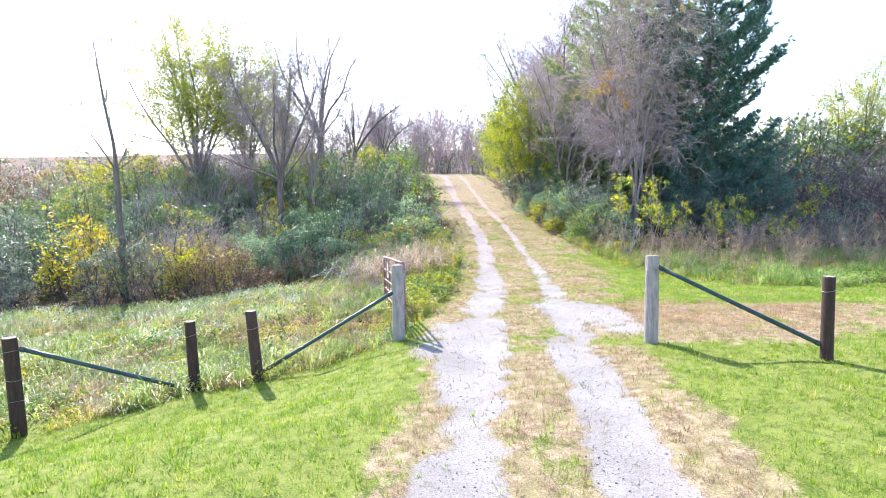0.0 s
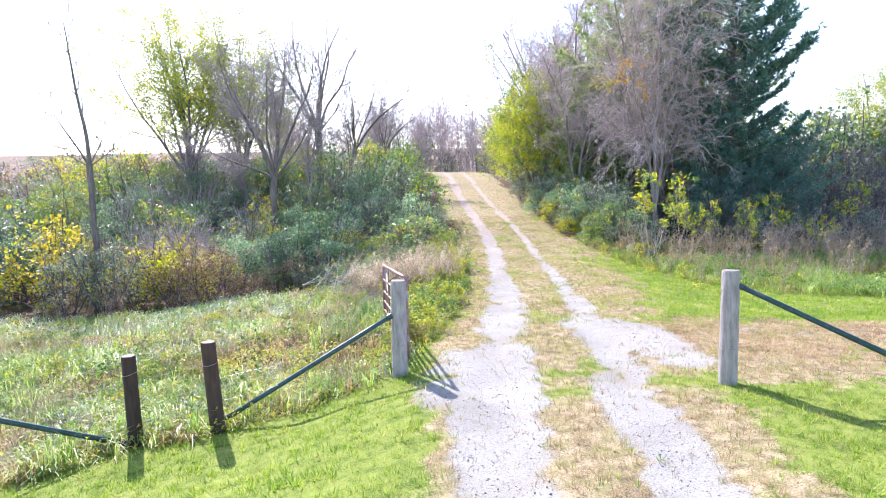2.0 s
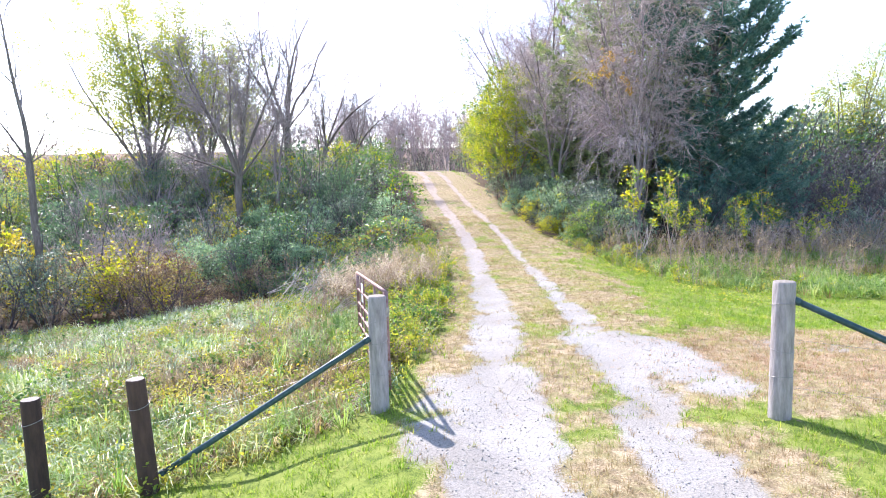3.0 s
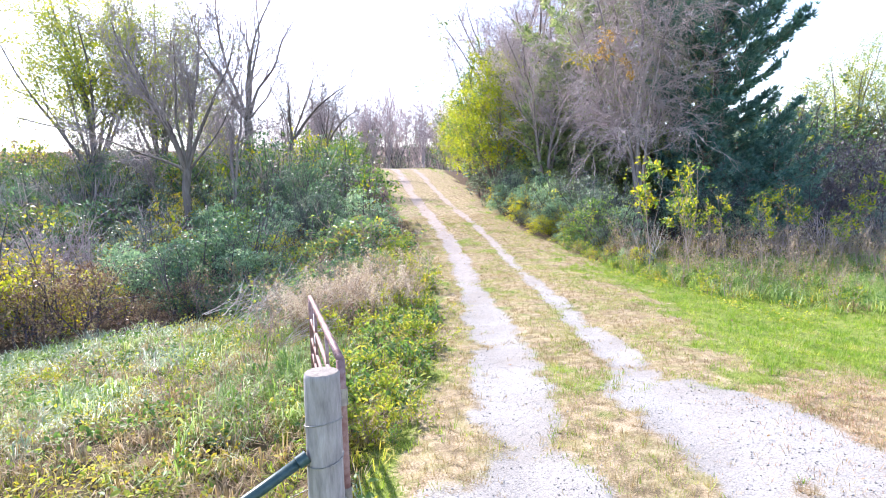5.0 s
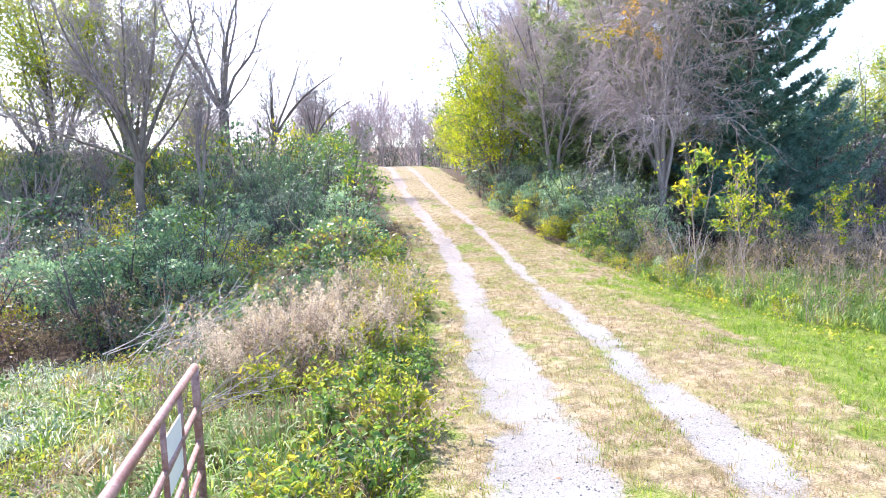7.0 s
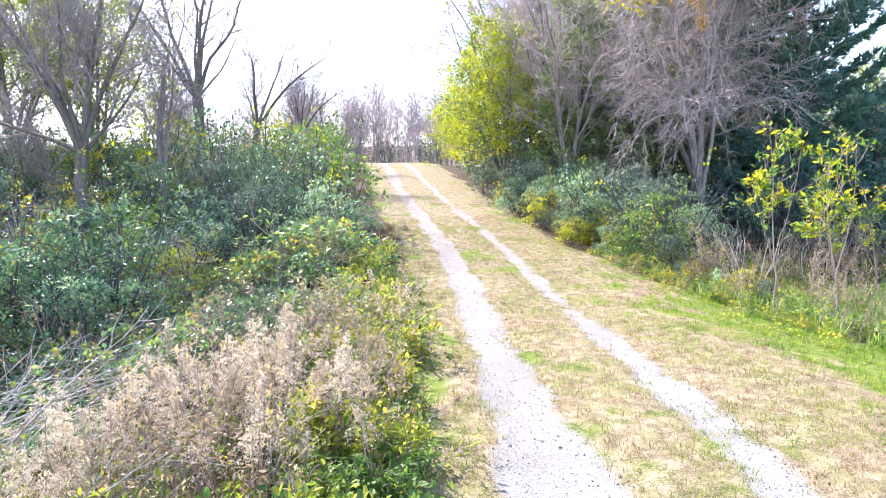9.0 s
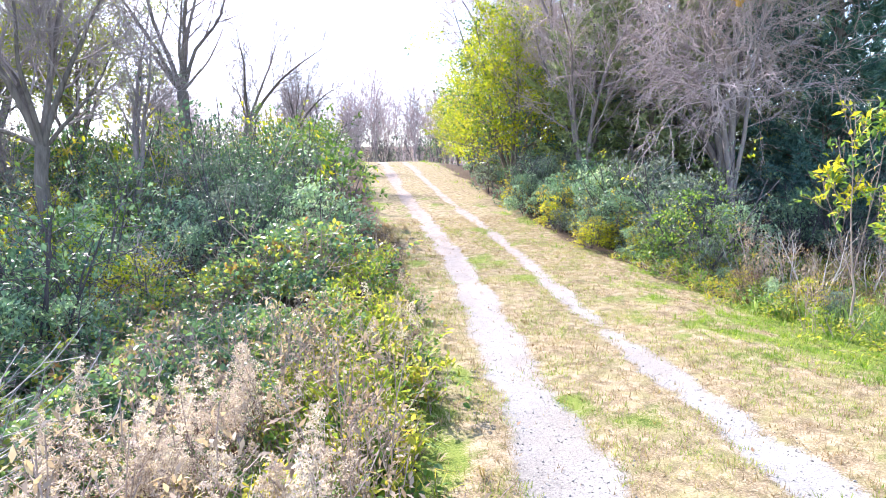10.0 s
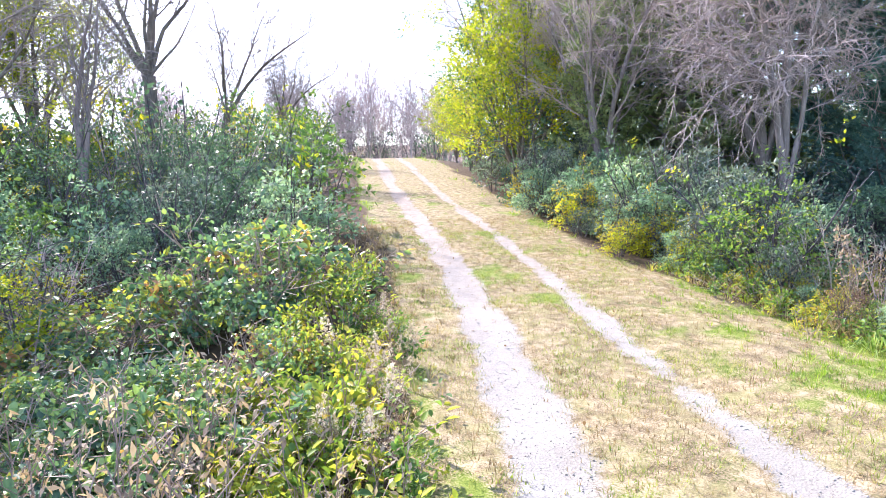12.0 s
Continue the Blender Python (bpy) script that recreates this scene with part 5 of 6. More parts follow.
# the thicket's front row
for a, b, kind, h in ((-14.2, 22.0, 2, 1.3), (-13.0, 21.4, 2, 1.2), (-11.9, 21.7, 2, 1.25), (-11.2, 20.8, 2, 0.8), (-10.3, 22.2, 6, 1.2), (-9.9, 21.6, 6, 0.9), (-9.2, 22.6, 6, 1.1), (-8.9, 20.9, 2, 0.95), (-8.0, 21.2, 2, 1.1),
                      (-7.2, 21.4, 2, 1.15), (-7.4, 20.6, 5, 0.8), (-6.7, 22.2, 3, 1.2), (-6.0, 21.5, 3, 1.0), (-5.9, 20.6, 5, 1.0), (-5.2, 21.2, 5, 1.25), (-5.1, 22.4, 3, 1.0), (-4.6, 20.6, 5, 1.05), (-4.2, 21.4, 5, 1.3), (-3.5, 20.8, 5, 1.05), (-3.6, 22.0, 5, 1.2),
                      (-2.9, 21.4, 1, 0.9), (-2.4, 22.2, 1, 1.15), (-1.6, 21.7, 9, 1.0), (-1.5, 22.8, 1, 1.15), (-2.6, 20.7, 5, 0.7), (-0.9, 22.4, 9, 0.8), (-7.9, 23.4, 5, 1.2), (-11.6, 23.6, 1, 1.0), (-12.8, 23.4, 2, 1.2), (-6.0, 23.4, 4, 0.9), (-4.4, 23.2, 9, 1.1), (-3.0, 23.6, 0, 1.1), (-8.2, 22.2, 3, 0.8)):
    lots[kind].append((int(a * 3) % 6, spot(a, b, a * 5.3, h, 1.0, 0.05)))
# scrub on the slope behind the evergreens, far brush on the left, and a few of note
for a, b, kind, h in ((20.6, 23.5, 2, 1.0), (22.2, 24.4, 4, 1.0), (19.0, 24.2, 4, 0.9), (23.6, 25.0, 2, 1.1), (17.2, 24.6, 4, 0.8), (25.5, 24.0, 2, 1.1), (26.4, 30.2, 1, 1.6), (30.8, 31.6, 2, 1.6), 
                      (2.6, 40.2, 0, 2.0), (3.6, 43.5, 0, 1.9), (1.4, 37.8, 1, 1.9), (3.8, 48.0, 0, 1.9), (2.6, 36.0, 2, 1.4), (-0.6, 34.6, 2, 2.0), (0.8, 36.2, 1, 1.7), (-2.6, 37.0, 1, 1.8), (-5.6, 38.5, 3, 1.7), (-0.6, 40.5, 0, 2.0), (-3.4, 43.0, 1, 1.9), (-7.0, 42.0, 3, 1.8), (2.0, 52.0, 0, 2.0), (4.4, 55.0, 1, 2.0), (-1.0, 50.0, 4, 2.0), (-4.0, 53.0, 1, 2.0), (5.6, 62.0, 1, 2.0), (2.5, 66.0, 4, 2.2), (7.6, 68.0, 4, 2.0), (-2.0, 66.0, 1, 2.2), (12.8, 69.0, 4, 2.0), (15.5, 66.0, 1, 2.2), (10.5, 76.0, 4, 2.2), (5.0, 78.0, 4, 2.4), (-9.0, 60.0, 4, 2.0), (-12.5, 57.0, 1, 2.0), (-7.0, 68.0, 4, 2.2), (-1.6, 25.2, 0, 1.1), (-2.4, 23.4, 1, 0.95),
                      (-10.9, 25.4, 6, 1.25), (-10.0, 24.4, 6, 1.0), (-25, 60, 6, 1.3), (-23, 61, 6, 1.4), (-21, 60, 6, 1.35), (-27, 59.5, 6, 1.2), (-22, 58.5, 6, 1.2), (-19.4, 59, 6, 1.2), (9.0, 27.9, 3, 0.5), (9.9, 34.6, 6, 0.6), (-18, 34, 5, 1.6), (-20, 37, 5, 1.7), (-16, 31, 5, 1.4), (-75, 166, 1, 3.2), (-63, 180, 1, 2.2)):
    lots[kind].append((0, spot(a, b, a * 7.1, h, 1.0, 0.05)))
for k in range(62):
    a, b = float(rng.uniform(-40, -14)), float(rng.uniform(26, 60))
    lots[int(rng.choice([1, 5, 5, 3, 4, 5]))].append((int(rng.integers(0, 6)), spot(a, b, float(rng.uniform(0, 6.28)), float(rng.uniform(1.2, 1.9)) * (1.2 if b > 40 else 1.0), 1.0, 0.05)))
for k in range(20):
    a, b = float(rng.uniform(30, 60)), float(rng.uniform(36, 60))
    lots[int(rng.choice([2, 2, 4, 0]))].append((int(rng.integers(0, 6)), spot(a, b, float(rng.uniform(0, 6.28)), float(rng.uniform(1.0, 1.7)), 1.0, 0.05)))
def is_close(p):
    return p.y < 29.5 and abs(p.x) < 15 or 8 < p.x < 18 and p.y < 36


def is_near(p):
    return p.y < 37.5 and -15 < p.x < 27


def join_stuff(name, items, label, category):
    """Joins many far plants into one mesh, each part with its own material."""
    mats, vs, faces, mi, base = [], [], {3: [], 4: []}, {3: [], 4: []}, 0
    for top, m in items:
        for ob in top.children:
            me = ob.data
            v = np.empty(len(me.vertices) * 3, np.float32)
            me.vertices.foreach_get("co", v)
            mm = np.array(m)
            vs.append(v.reshape(-1, 3) @ mm[:3, :3].T + mm[:3, 3])
            idx, tot = np.empty(len(me.loops), np.int32), np.empty(len(me.polygons), np.int32)
            me.loops.foreach_get("vertex_index", idx)
            me.polygons.foreach_get("loop_total", tot)
            if me.materials[0] not in mats:
                mats.append(me.materials[0])
            for k in (3, 4):
                f = idx[np.repeat(tot == k, tot)].reshape(-1, k) + base
                faces[k].append(f)
                mi[k].append(np.full(len(f), mats.index(me.materials[0]), np.int32))
            base += len(me.vertices)
    me = mesh_of(name, np.concatenate(vs), np.concatenate(faces[4]), np.concatenate(faces[3]))
    for m in mats:
        me.materials.append(m)
    me.polygons.foreach_set("material_index", np.concatenate(mi[4] + mi[3])[:len(me.polygons)])
    return tagged(new(name, me), label, category, kind="stuff")


distant = []
for k in TALL:
    big = [q for q in lots[k] if q[1].to_scale().x > 1.42]
    lots[k] = [q for q in lots[k] if q[1].to_scale().x <= 1.42]
    big = [(j, m @ Matrix.Diagonal((0.46, 0.46, 0.46, 1.0))) for j, m in big]
    lay([TALL[k][0]], [(0, m) for j, m in big if is_near(m.translation)] + [(0, Matrix.Translation((0, 0, -60)))])
    distant += [(TALL[k][1], m) for j, m in big if not is_near(m.translation)]
    TALL[k][1].matrix_basis = Matrix.Translation((0, 0, -60))
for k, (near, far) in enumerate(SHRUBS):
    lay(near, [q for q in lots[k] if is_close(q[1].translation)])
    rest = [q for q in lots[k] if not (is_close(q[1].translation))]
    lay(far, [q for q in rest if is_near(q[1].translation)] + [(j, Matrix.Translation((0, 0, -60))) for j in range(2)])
    for j, m in rest:
        if not is_near(m.translation):
            distant.append((far[j % 2], m))
join_stuff("distant_brush", distant, "far thicket of green and russet shrubs on the rise", "brush")
for ob in [o for o in bpy.data.objects if o.parent is None and o.matrix_basis.translation.z < -50]:
    for o in (*ob.children_recursive, ob):
        bpy.data.objects.remove(o)

# ------------------------------------------------------------ weeds
rng = np.random.default_rng(9)
spots = []
for k in range(72):
    b = float(rng.uniform(16.2, 19.1)) if k < 58 else float(rng.uniform(19.1, 23.5))
    a = float(road_x(b)) - float((rng.uniform(2.0, 4.6) if b < 18.1 else rng.uniform(2.9, 4.4)) if k < 58 else rng.uniform(1.9, 2.5))
    spots.append((int(rng.integers(0, 4)), spot(a, b, float(rng.uniform(0, 6.28)), float(rng.uniform(0.75, 1.1)) * (1.0 if k < 58 else 0.7), 1.0, 0.03, float(rng.normal(0, 0.08)))))
lay([make_goldenrod(200 + k) for k in range(4)], spots)

def make_dead_branch(seed):
    """A long bleached branch that arches out of the weeds, with side shoots."""
    rng = np.random.default_rng(seed)
    top = thing("dead_branch", 0, 0, 0)
    s = Spec([5], [0.45], [28], [7, 4], [0.07, 0.1], [-0.25, -0.1], [5, 4], 0.6, 0.25, 0.004)
    for k in range(5):
        b, a = Buf(), rng.uniform(-0.5, 0.5)
        grow(b, rng, (0, rng.uniform(-0.3, 0.3), -0.05), (math.cos(a), math.sin(a), rng.uniform(0.35, 0.8)), rng.uniform(1.4, 2.6), 0.014, 0, s, [])
        part("shoot", b.mesh("shoot", PALEBARK), top)
    return tagged(top, "bleached dead branch arching out of the weeds", "branch", "dead branches in the brush")


lay([make_dead_branch(240 + k) for k in range(3)], [(0, spot(-1.9, 18.6, 0.5, 0.7)), (1, spot(-1.2, 19.3, 0.9, 0.7)), (2, spot(-0.6, 17.0, 0.3, 0.7)),
                                                   (0, spot(-1.2, 17.4, 1.0)), (1, spot(-1.6, 18.2, 0.8, 1.1)), (2, spot(-0.7, 17.8, 1.25, 0.9)), (1, spot(-5.5, 24.2, 2.6, 1.1)), (2, spot(-8.6, 24.0, 0.4, 1.1)), (0, spot(10.6, 24.6, 3.4, 0.8)), (1, spot(9.4, 24.6, 1.9, 0.6)),
                                                   *[(k % 3, spot(-0.6 + 1.4 * math.sin(k * 2.1), 20.8 + 0.33 * k, 2.0 + k * 1.7, 0.65 + 0.05 * (k % 4), 1.0, 0.0)) for k in range(4)],
                                                   *[(k % 3, spot(-0.8 - 0.35 * k, 16.2 + 0.4 * k, 0.3 * k - 0.4, 0.9)) for k in range(1)]])

def make_fallen_branch(seed):
    """A bleached branch lying across the weeds, forking towards its tip."""
    rng = np.random.default_rng(seed)
    top = thing("fallen_branch", 0, 0, 0)
    s = Spec([5], [0.42], [30], [8, 5], [0.07, 0.1], [-0.05, 0.0], [6, 4], 0.6, 0.25, 0.005)
    for k in range(3):
        b, a = Buf(), rng.uniform(-0.5, 0.5)
        grow(b, rng, (0, rng.uniform(-0.5, 0.5), 0.1), (math.cos(a), math.sin(a), rng.uniform(0.12, 0.3)), rng.uniform(1.5, 2.4), 0.009, 0, s, [])
        part("shoot", b.mesh("shoot", PALEBARK), top)
    return tagged(top, "bleached fallen branch lying across dead weeds", "branch", "dead branches in the brush")


lay([make_fallen_branch(250 + k) for k in range(3)], [(0, spot(-0.9, 17.9, 0.95, 1.0, 1.0, -0.3)), (1, spot(-0.6, 18.5, 0.75, 1.0, 1.0, -0.35)), (2, spot(0.9, 16.9, 0.5, 0.4, 1.0, -0.35)), (1, spot(-1.7, 18.3, 0.9, 1.0, 1.0, -0.25))])

STALKS = [make_weed("dead_weed", 210 + k, 0.95, 5, TANWEED, 150, 0.055, "dry brown weed stalks with withered leaves", "dead weeds beside the mown grass", CANE) for k in range(2)] + \
         [make_weed("dead_weed", 214 + k, 0.85, 6, STRAW, 130, 0.055, "straw-coloured weed stalks with a few leaves", "dead weeds beside the mown grass") for k in range(2)]
GREENWEED = [make_weed("green_weed", 220 + k, 0.42, 6, (GREEN, WEED, WEED)[k], 150, 0.058, "lush bright green leafy weed", "green weeds along the verge", CANE, 0.3, 0.5) for k in range(3)]
spots, green = [], []
x, y = jittered(8, 25, 16.5, 26.0, 0.8, rng)
for a, b in zip(x, y):
    d = a - float(road_x(b))
    edge = float(np.interp(b, [15, 18, 20, 24, 27], [8.5, 5.0, 3.9, 3.1, 2.9]))
    if d < edge:
        continue
    lst = green if d < edge + 0.9 and rng.uniform() < 0.8 else spots
    if lst is spots and rng.uniform() < 0.12:
        continue
    lst.append((int(rng.integers(0, 8)), spot(float(a), float(b), float(rng.uniform(0, 6.28)), float(rng.uniform(0.7, 1.3)), 1.0, 0.03)))
for k in range(120):
    b = float(rng.uniform(11, 24.5))
    a = float(road_x(b)) - float(rng.uniform(1.75, 2.9))
    green.append((int(rng.integers(0, 8)), spot(a, b, float(rng.uniform(0, 6.28)), float(rng.uniform(0.45, 0.9)), 1.0, 0.03)))
for k in range(40):
    b = float(rng.uniform(16.0, 20.5))
    a = float(road_x(b)) - float(rng.uniform(1.7, 3.6))
    green.append((k, spot(a, b, k * 1.3, 0.7 + 0.15 * (k % 3), 1.0, 0.03)))
for k in range(24):
    b = 18.4 + 0.14 * k
    green.append((k, spot(float(road_x(b)) - float(rng.uniform(2.0, 3.0)), b, k * 2.1, float(rng.uniform(0.75, 1.1)), 1.0, 0.03)))
for k in range(30):
    b = 20.5 + 0.24 * k
    green.append((k, spot(float(road_x(b)) - float(rng.uniform(2.2, 3.2)), b, k * 1.7, float(rng.uniform(0.8, 1.3)), 1.0, 0.03)))
for k in range(70):
    a, b = float(rng.uniform(-9, -0.8)), float(rng.uniform(9.6, 17))
    (green if k % 3 else spots).append((int(rng.integers(0, 8)), spot(a, b, float(rng.uniform(0, 6.28)), float(rng.uniform(0.5, 0.95)), 0.75, 0.03)))
for k in range(18):
    b = float(rng.uniform(19.4, 21.5))
    a = float(rng.uniform(-11, 0.6))
    spots.append((int(rng.integers(0, 8)), spot(a, b + (0.8 if a > -2 else 0), float(rng.uniform(0, 6.28)), float(rng.uniform(0.7, 1.15)), 1.0, 0.03)))
for k in range(46):
    b = float(rng.uniform(15.8, 20.6))
    a = float(road_x(b)) - float(rng.uniform(2.0, 4.8))
    spots.append((int(rng.integers(0, 2)), spot(a, b, float(rng.uniform(0, 6.28)), float(rng.uniform(0.7, 1.1)), 0.9, 0.03)))
lay(STALKS, spots)
lay(GREENWEED, green)


# ------------------------------------------------------------ grass, gravel and litter
def scatter(n, x0, x1, y0, y1, weight, rng):
    x, y = rng.uniform(x0, x1, n), rng.uniform(y0, y1, n)
    keep = rng.uniform(0, 1, n) < weight(x, y)
    return x[keep], y[keep]


def stuff(name, buf, mat, label, category):
    return tagged(new(name, buf.mesh(name, mat)), label, category, kind="stuff")


rng = np.random.default_rng(3)
b = Buf()
mown = lambda x, y: (1 - wild_at(x, y)) * (1 - gravel_at(x, y)) * (1 - dry_at(x, y))
x, y = scatter(46000, -9.0, 10.5, 0.5, 14.5, lambda x, y: mown(x, y) * smooth(0, 2, x + 9) * smooth(0, 2, 10.5 - x) * smooth(0, 1.5, y - 0.5) * smooth(0, 3, 14.5 - y) * (0.55 + 0.45 * smooth(0.3, 0.6, vnoise(x, y, 0.3, 84))), rng)
add_tufts(b, x, y, 0.05 + 0.035 * vnoise(x, y, 0.5, 83), 0.009, rng, 10, 0.85, 0.035)
x, y = scatter(5200, -7.5, 14, 1.5, 24, lambda x, y: mown(x, y) * smooth(0.5, 0.75, vnoise(x, y, 0.6, 81)) * (np.abs(x - road_x(y)) > 2.2), rng)
add_tufts(b, x, y, 0.13, 0.010, rng, 14, 0.75, 0.03)
x, y = scatter(9000, -18, 20, -9, 15, lambda x, y: mown(x, y) * ((np.abs(x - 1) > 8) | (y < 1.8)), rng)
add_tufts(b, x, y, 0.08, 0.02, rng, 7, 0.85, 0.06)
x, y = scatter(15000, 3, 15, 12, 28, lambda x, y: mown(x, y) * (x - road_x(y) > 1.9), rng)
add_tufts(b, x, y, 0.085, 0.012, rng, 10, 0.85, 0.04)
x, y = scatter(30000, 3, 16, 28, 62, lambda x, y: mown(x, y) * (np.abs(x - road_x(y)) > 2.0), rng)
add_blades(b, x, y, 0.11, 0.035, rng, 1.2)
stuff("mown_grass", b, LAWN, "bright green mown grass", "grass")
b = Buf()
dryw = lambda x, y: (1 - wild_at(x, y)) * (1 - 0.95 * smooth(0.3, 0.9, gravel_at(x, y))) * np.maximum(dry_at(x, y), 0.8 * smooth(0.1, 0.4, gravel_at(x, y)))
x, y = scatter(33000, -3, 10, 2, 15, dryw, rng)
add_tufts(b, x, y, 0.045 + 0.03 * vnoise(x, y, 0.4, 82), 0.006, rng, 11, 0.95, 0.03)
x, y = scatter(42000, 0, 12, 15, 33, dryw, rng)
add_tufts(b, x, y, 0.055, 0.009, rng, 7, 1.05, 0.045)
x, y = scatter(4200, -7, 9, 2, 12, lambda x, y: mown(x, y) * smooth(0.5, 0.7, vnoise(x, y, 0.7, 89)), rng)
add_tufts(b, x, y, 0.05, 0.007, rng, 9, 1.1, 0.05)
t2 = Buf()
x, y = scatter(15000, 2.5, 9.5, 7.2, 12.6, lambda x, y: (1 - 0.8 * gravel_at(x, y)) * (1 - smooth(0.6, 1.1, np.hypot((x - 5.7) / 3.0, (y - 9.9) / 2.0))), rng)
add_tufts(t2, x, y, 0.045, 0.009, rng, 9, 1.25, 0.05)
stuff("withered_mat", t2, REDDRY, "reddish withered grass lying flat beside the gateway", "grass")
t2 = Buf()
x, y = scatter(70000, -1, 12, 3, 32, lambda x, y: (1 - wild_at(x, y)) * (1 - smooth(0.4, 0.9, gravel_at(x, y))) * smooth(0.36, 0.66, vnoise(x, y, 0.6, 88)) * (np.abs(x - road_x(y)) < 4.2) * (0.15 + 0.85 * smooth(7, 13, y)), rng)
add_tufts(t2, x, y, 0.055, 0.010, rng, 7, 1.0, 0.05)
stuff("half_dry_grass", t2, TURNING, "olive half-withered grass between and beside the ruts", "grass")
stuff("dry_grass", b, STRAW, "short straw-coloured dry grass on the track", "grass")
left_of = lambda x, y: wild_at(x, y) * (x < road_x(y))
b = Buf()
x, y = scatter(8200, -14, 2.5, 6.5, 19.5, lambda x, y: left_of(x, y) * (0.4 + 0.6 * smooth(0.35, 0.6, vnoise(x, y, 1.1, 51))), rng)
add_tufts(b, x, y, 0.16 + 0.16 * vnoise(x, y, 0.8, 85), 0.008, rng, 9, 0.6, 0.06, True)
x, y = scatter(3600, 1, 20, 13, 27, lambda x, y: wild_at(x, y) * (x > road_x(y)), rng)
add_tufts(b, x, y, 0.26, 0.013, rng, 9, 0.5, 0.06, True)
stuff("meadow_grass", b, MEADOW, "tall yellow-green meadow grass", "grass")
b = Buf()
x, y = scatter(6000, -11, 1.5, 8.4, 19.4, lambda x, y: left_of(x, y) * np.maximum(smooth(0.5, 0.7, vnoise(x, y, 1.0, 95)), 0.9 * np.exp(-((x + 1.6) / 1.1) ** 2 - ((y - 11.6) / 2.0) ** 2)), rng)
add_tufts(b, x, y, 0.34, 0.008, rng, 16, 0.55, 0.06, True)
x, y = scatter(4600, -1, 7, 14, 32, lambda x, y: np.exp(-((x - road_x(y) + 2.2) / 0.5) ** 2), rng)
add_tufts(b, x, y, 0.2, 0.009, rng, 10, 0.6, 0.04, True)
x, y = scatter(2600, 7, 20, 14, 26, lambda x, y: wild_at(x, y) * (x > road_x(y)) * smooth(0.4, 0.65, vnoise(x, y, 1.3, 91)), rng)
add_tufts(b, x, y, 0.42, 0.010, rng, 12, 0.5, 0.07, True)
stuff("straw_grass", b, STRAW, "tufts of straw-coloured dead grass in the meadow", "grass")
b = Buf()
x, y = scatter(5200, -11, 3.5, 8.2, 19.2, lambda x, y: left_of(x, y) * smooth(0.42, 0.62, vnoise(x, y, 1.0, 96)), rng)
add_tufts(b, x, y, 0.36 + 0.14 * vnoise(x, y, 0.7, 97), 0.011, rng, 14, 0.5, 0.06, True)
x, y = scatter(5200, 7, 21, 13, 22.5, lambda x, y: wild_at(x, y) * (x > road_x(y)) * smooth(0.3, 0.55, vnoise(x, y, 0.9, 98)), rng)
add_tufts(b, x, y, 0.46, 0.012, rng, 12, 0.5, 0.07, True)
stuff("lush_grass", b, LUSH, "lush arching green grass in the meadow", "grass")
b = Buf()
x, y = scatter(8600, -13, 1.2, 9, 20.6, lambda x, y: wild_at(x, y) * np.maximum(np.exp(-((y - 18.3 - 0.05 * x) / 1.1) ** 2) * smooth(-1, -3, x), (0.25 + 0.4 * smooth(9.5, 11, y) * smooth(-6, -4, x)) * smooth(0.5, 0.72, vnoise(x, y, 1.1, 61))), rng)
add_tufts(b, x, y, 0.36, 0.010, rng, 13, 0.65, 0.07, True)
stuff("pale_grass", b, PALE, "pale silvery lodged grass along the thicket", "grass")


def leafy_heaps(buf, n, x0, x1, y0, y1, weight, size, high, rng, each=16):
    """Low weeds: small heaps of broad leaves."""
    x, y = scatter(n, x0, x1, y0, y1, weight, rng)
    tall = np.repeat(high * rng.uniform(0.4, 1.2, len(x)), each)
    x, y = np.repeat(x, each), np.repeat(y, each)
    m = len(x)
    a, r = rng.uniform(0, 6.283, m), np.abs(rng.normal(0, 0.11, m))
    x, y = x + np.cos(a) * r, y + np.sin(a) * r
    up = rng.uniform(0.15, 1, m) * np.clip(1.15 - r / 0.3, 0.2, 1)
    add_leaves(buf, np.stack([x, y, land(x, y) + tall * up], -1), size, rng, np.stack([np.cos(a), np.sin(a), 0 * a], -1), 0.6, 0.1, 0.75, None, True)


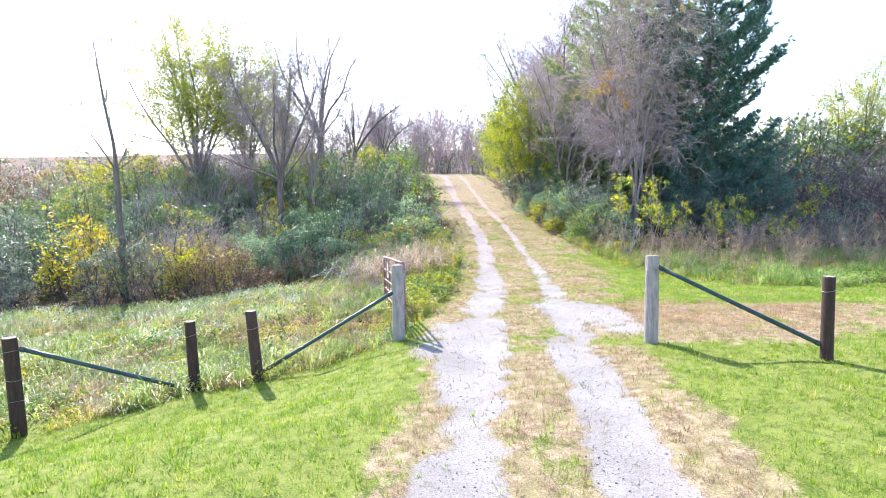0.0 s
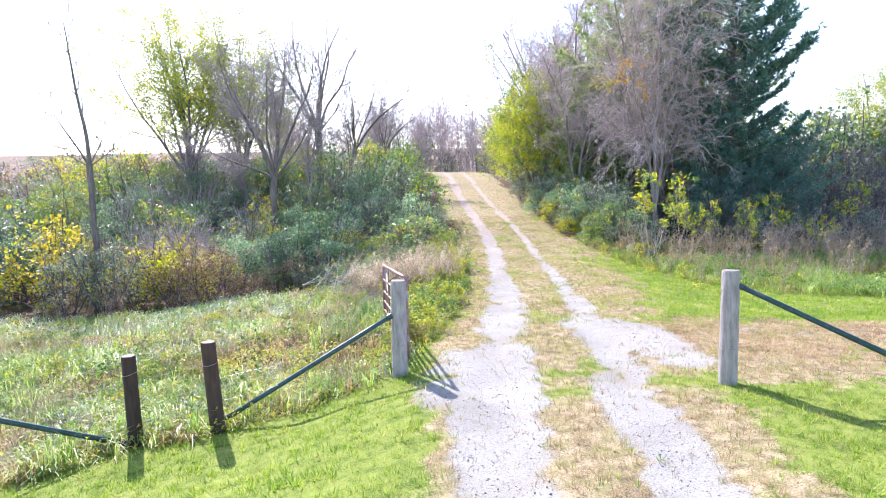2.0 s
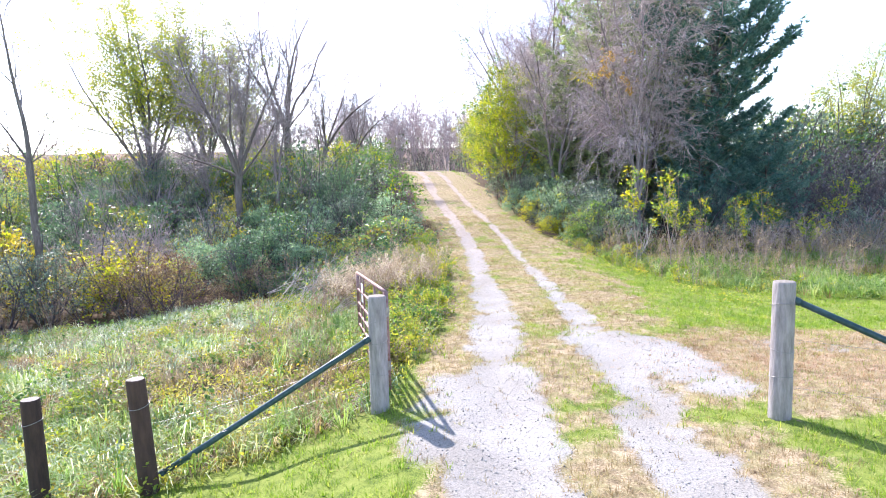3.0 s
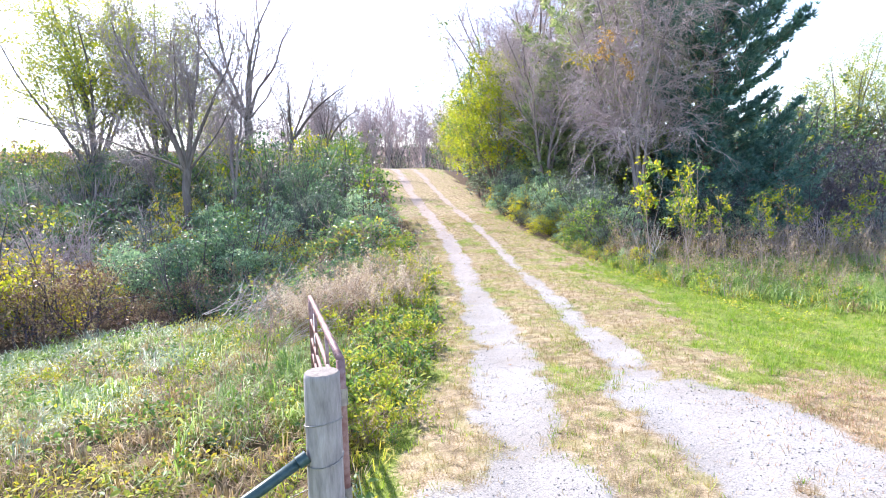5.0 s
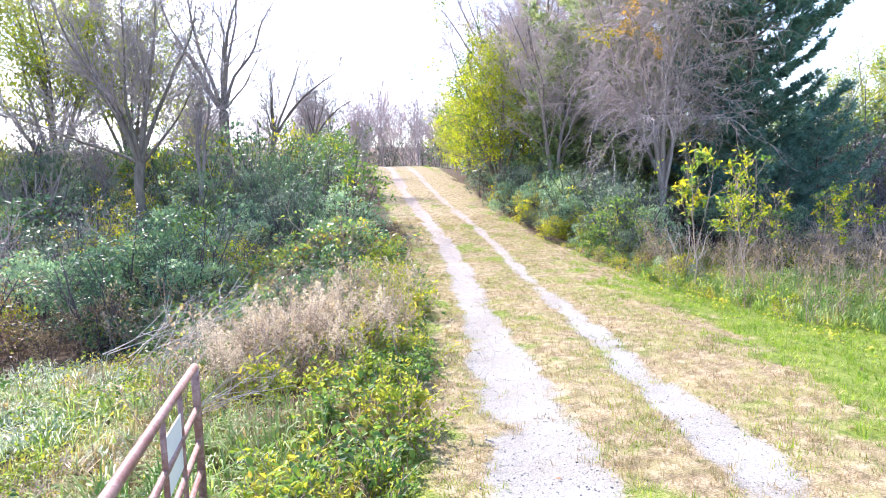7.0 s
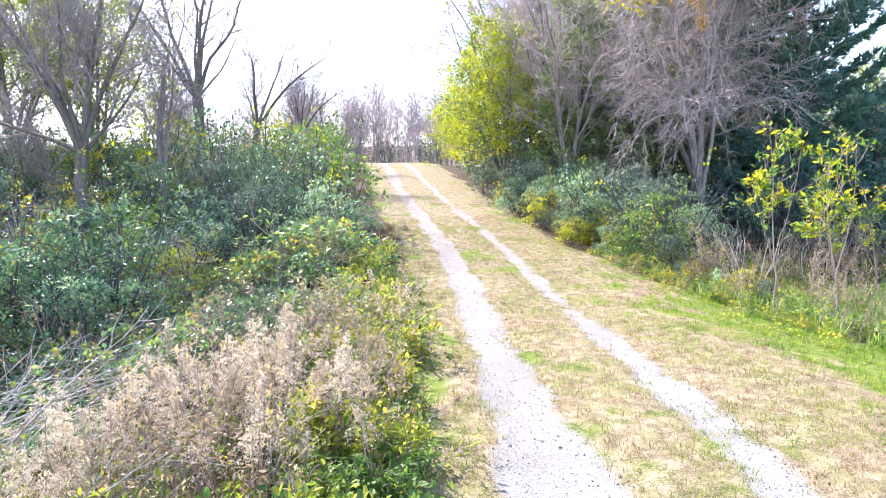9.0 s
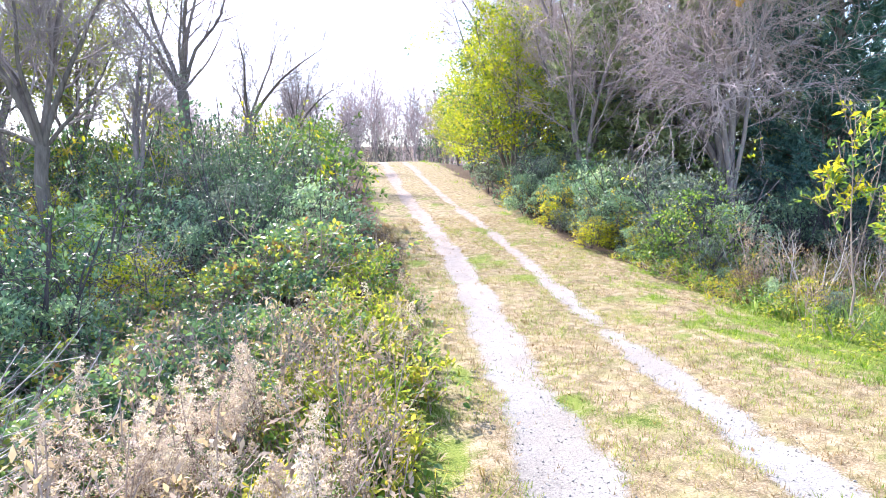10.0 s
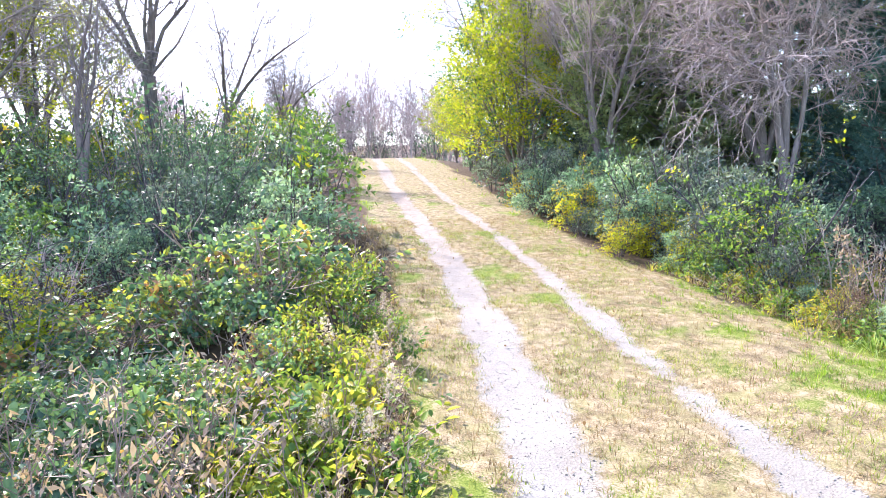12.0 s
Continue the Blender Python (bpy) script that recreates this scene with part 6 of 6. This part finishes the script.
b, g2 = Buf(), Buf()
leafy_heaps(b, 3400, -12, 2.3, 7.6, 19.6, lambda x, y: left_of(x, y) * smooth(0.35, 0.65, vnoise(x, y, 0.9, 71)), 0.05, 0.34, rng, 14)
leafy_heaps(b, 500, 7, 16, 15, 27, lambda x, y: smooth(2.7, 3.6, x - road_x(y) - 1.2 * smooth(20, 16, y)) * (1 - smooth(5.2, 7.0, x - road_x(y))), 0.06, 0.32, rng)
stuff("ground_weeds", b, WEED, "low broad-leaved yellow-green weeds", "weed")
leafy_heaps(g2, 1900, -12, 2.3, 7.6, 19.6, lambda x, y: left_of(x, y) * smooth(0.35, 0.7, vnoise(x, y, 1.2, 75)), 0.07, 0.34, rng)
leafy_heaps(g2, 1300, -1, 4, 12, 22, lambda x, y: np.exp(-((x - road_x(y) + 2.4) / 0.45) ** 2), 0.075, 0.4, rng)
leafy_heaps(g2, 1700, 7, 17, 14, 27, lambda x, y: wild_at(x, y) * (x > road_x(y)) * smooth(0.4, 0.6, vnoise(x, y, 1.0, 78)), 0.07, 0.36, rng)
stuff("green_ground_weeds", g2, GREEN, "low broad-leaved green weeds", "weed")
b = Buf()
leafy_heaps(b, 1300, -10, -1.0, 7.6, 15, lambda x, y: left_of(x, y) * smooth(0.45, 0.7, vnoise(x, y, 1.3, 77)), 0.045, 0.34, rng, 9)
stuff("yellow_ground_weeds", b, YELLOW, "small yellowed weeds in the meadow", "weed")
b = Buf()
x, y = scatter(64000, -2, 10, 2.5, 24, lambda x, y: gravel_at(x, y), rng)
n = len(x)
r = (0.005 + 0.010 * rng.uniform(0, 1, n) ** 3)[:, None]
c = np.stack([x, y, land(x, y)], -1) + np.array([0, 0, 0.002])
ax = rng.normal(size=(n, 3))
ax = unit(ax)
bx = unit(np.cross(ax, rng.normal(size=(n, 3))))
cx = np.cross(ax, bx)
v = np.stack([c + ax * r, c - ax * r * 0.8, c + bx * r * 0.9, c - bx * r, c + cx * r * 0.6, c - cx * r * 0.7], 1)
f = np.array([[0, 2, 4], [2, 1, 4], [1, 3, 4], [3, 0, 4], [2, 0, 5], [1, 2, 5], [3, 1, 5], [0, 3, 5]])
b.add(v, None, (np.arange(n)[:, None, None] * 6 + f[None]).reshape(-1, 3))
stuff("loose_gravel", b, STONE, "loose white limestone chips in the ruts", "gravel")
b = Buf()
x, y = scatter(6000, -2, 13, 4, 58, lambda x, y: (1 - wild_at(x, y)) * (0.15 + 0.85 * smooth(14, 34, y)), rng)
add_leaves(b, np.stack([x, y, land(x, y) + 0.015], -1), 0.05, rng, None, 0.6, 0.0, 0.9)
stuff("fallen_leaves", b, DEADLEAF, "brown fallen leaves strewn on the track", "leaves")
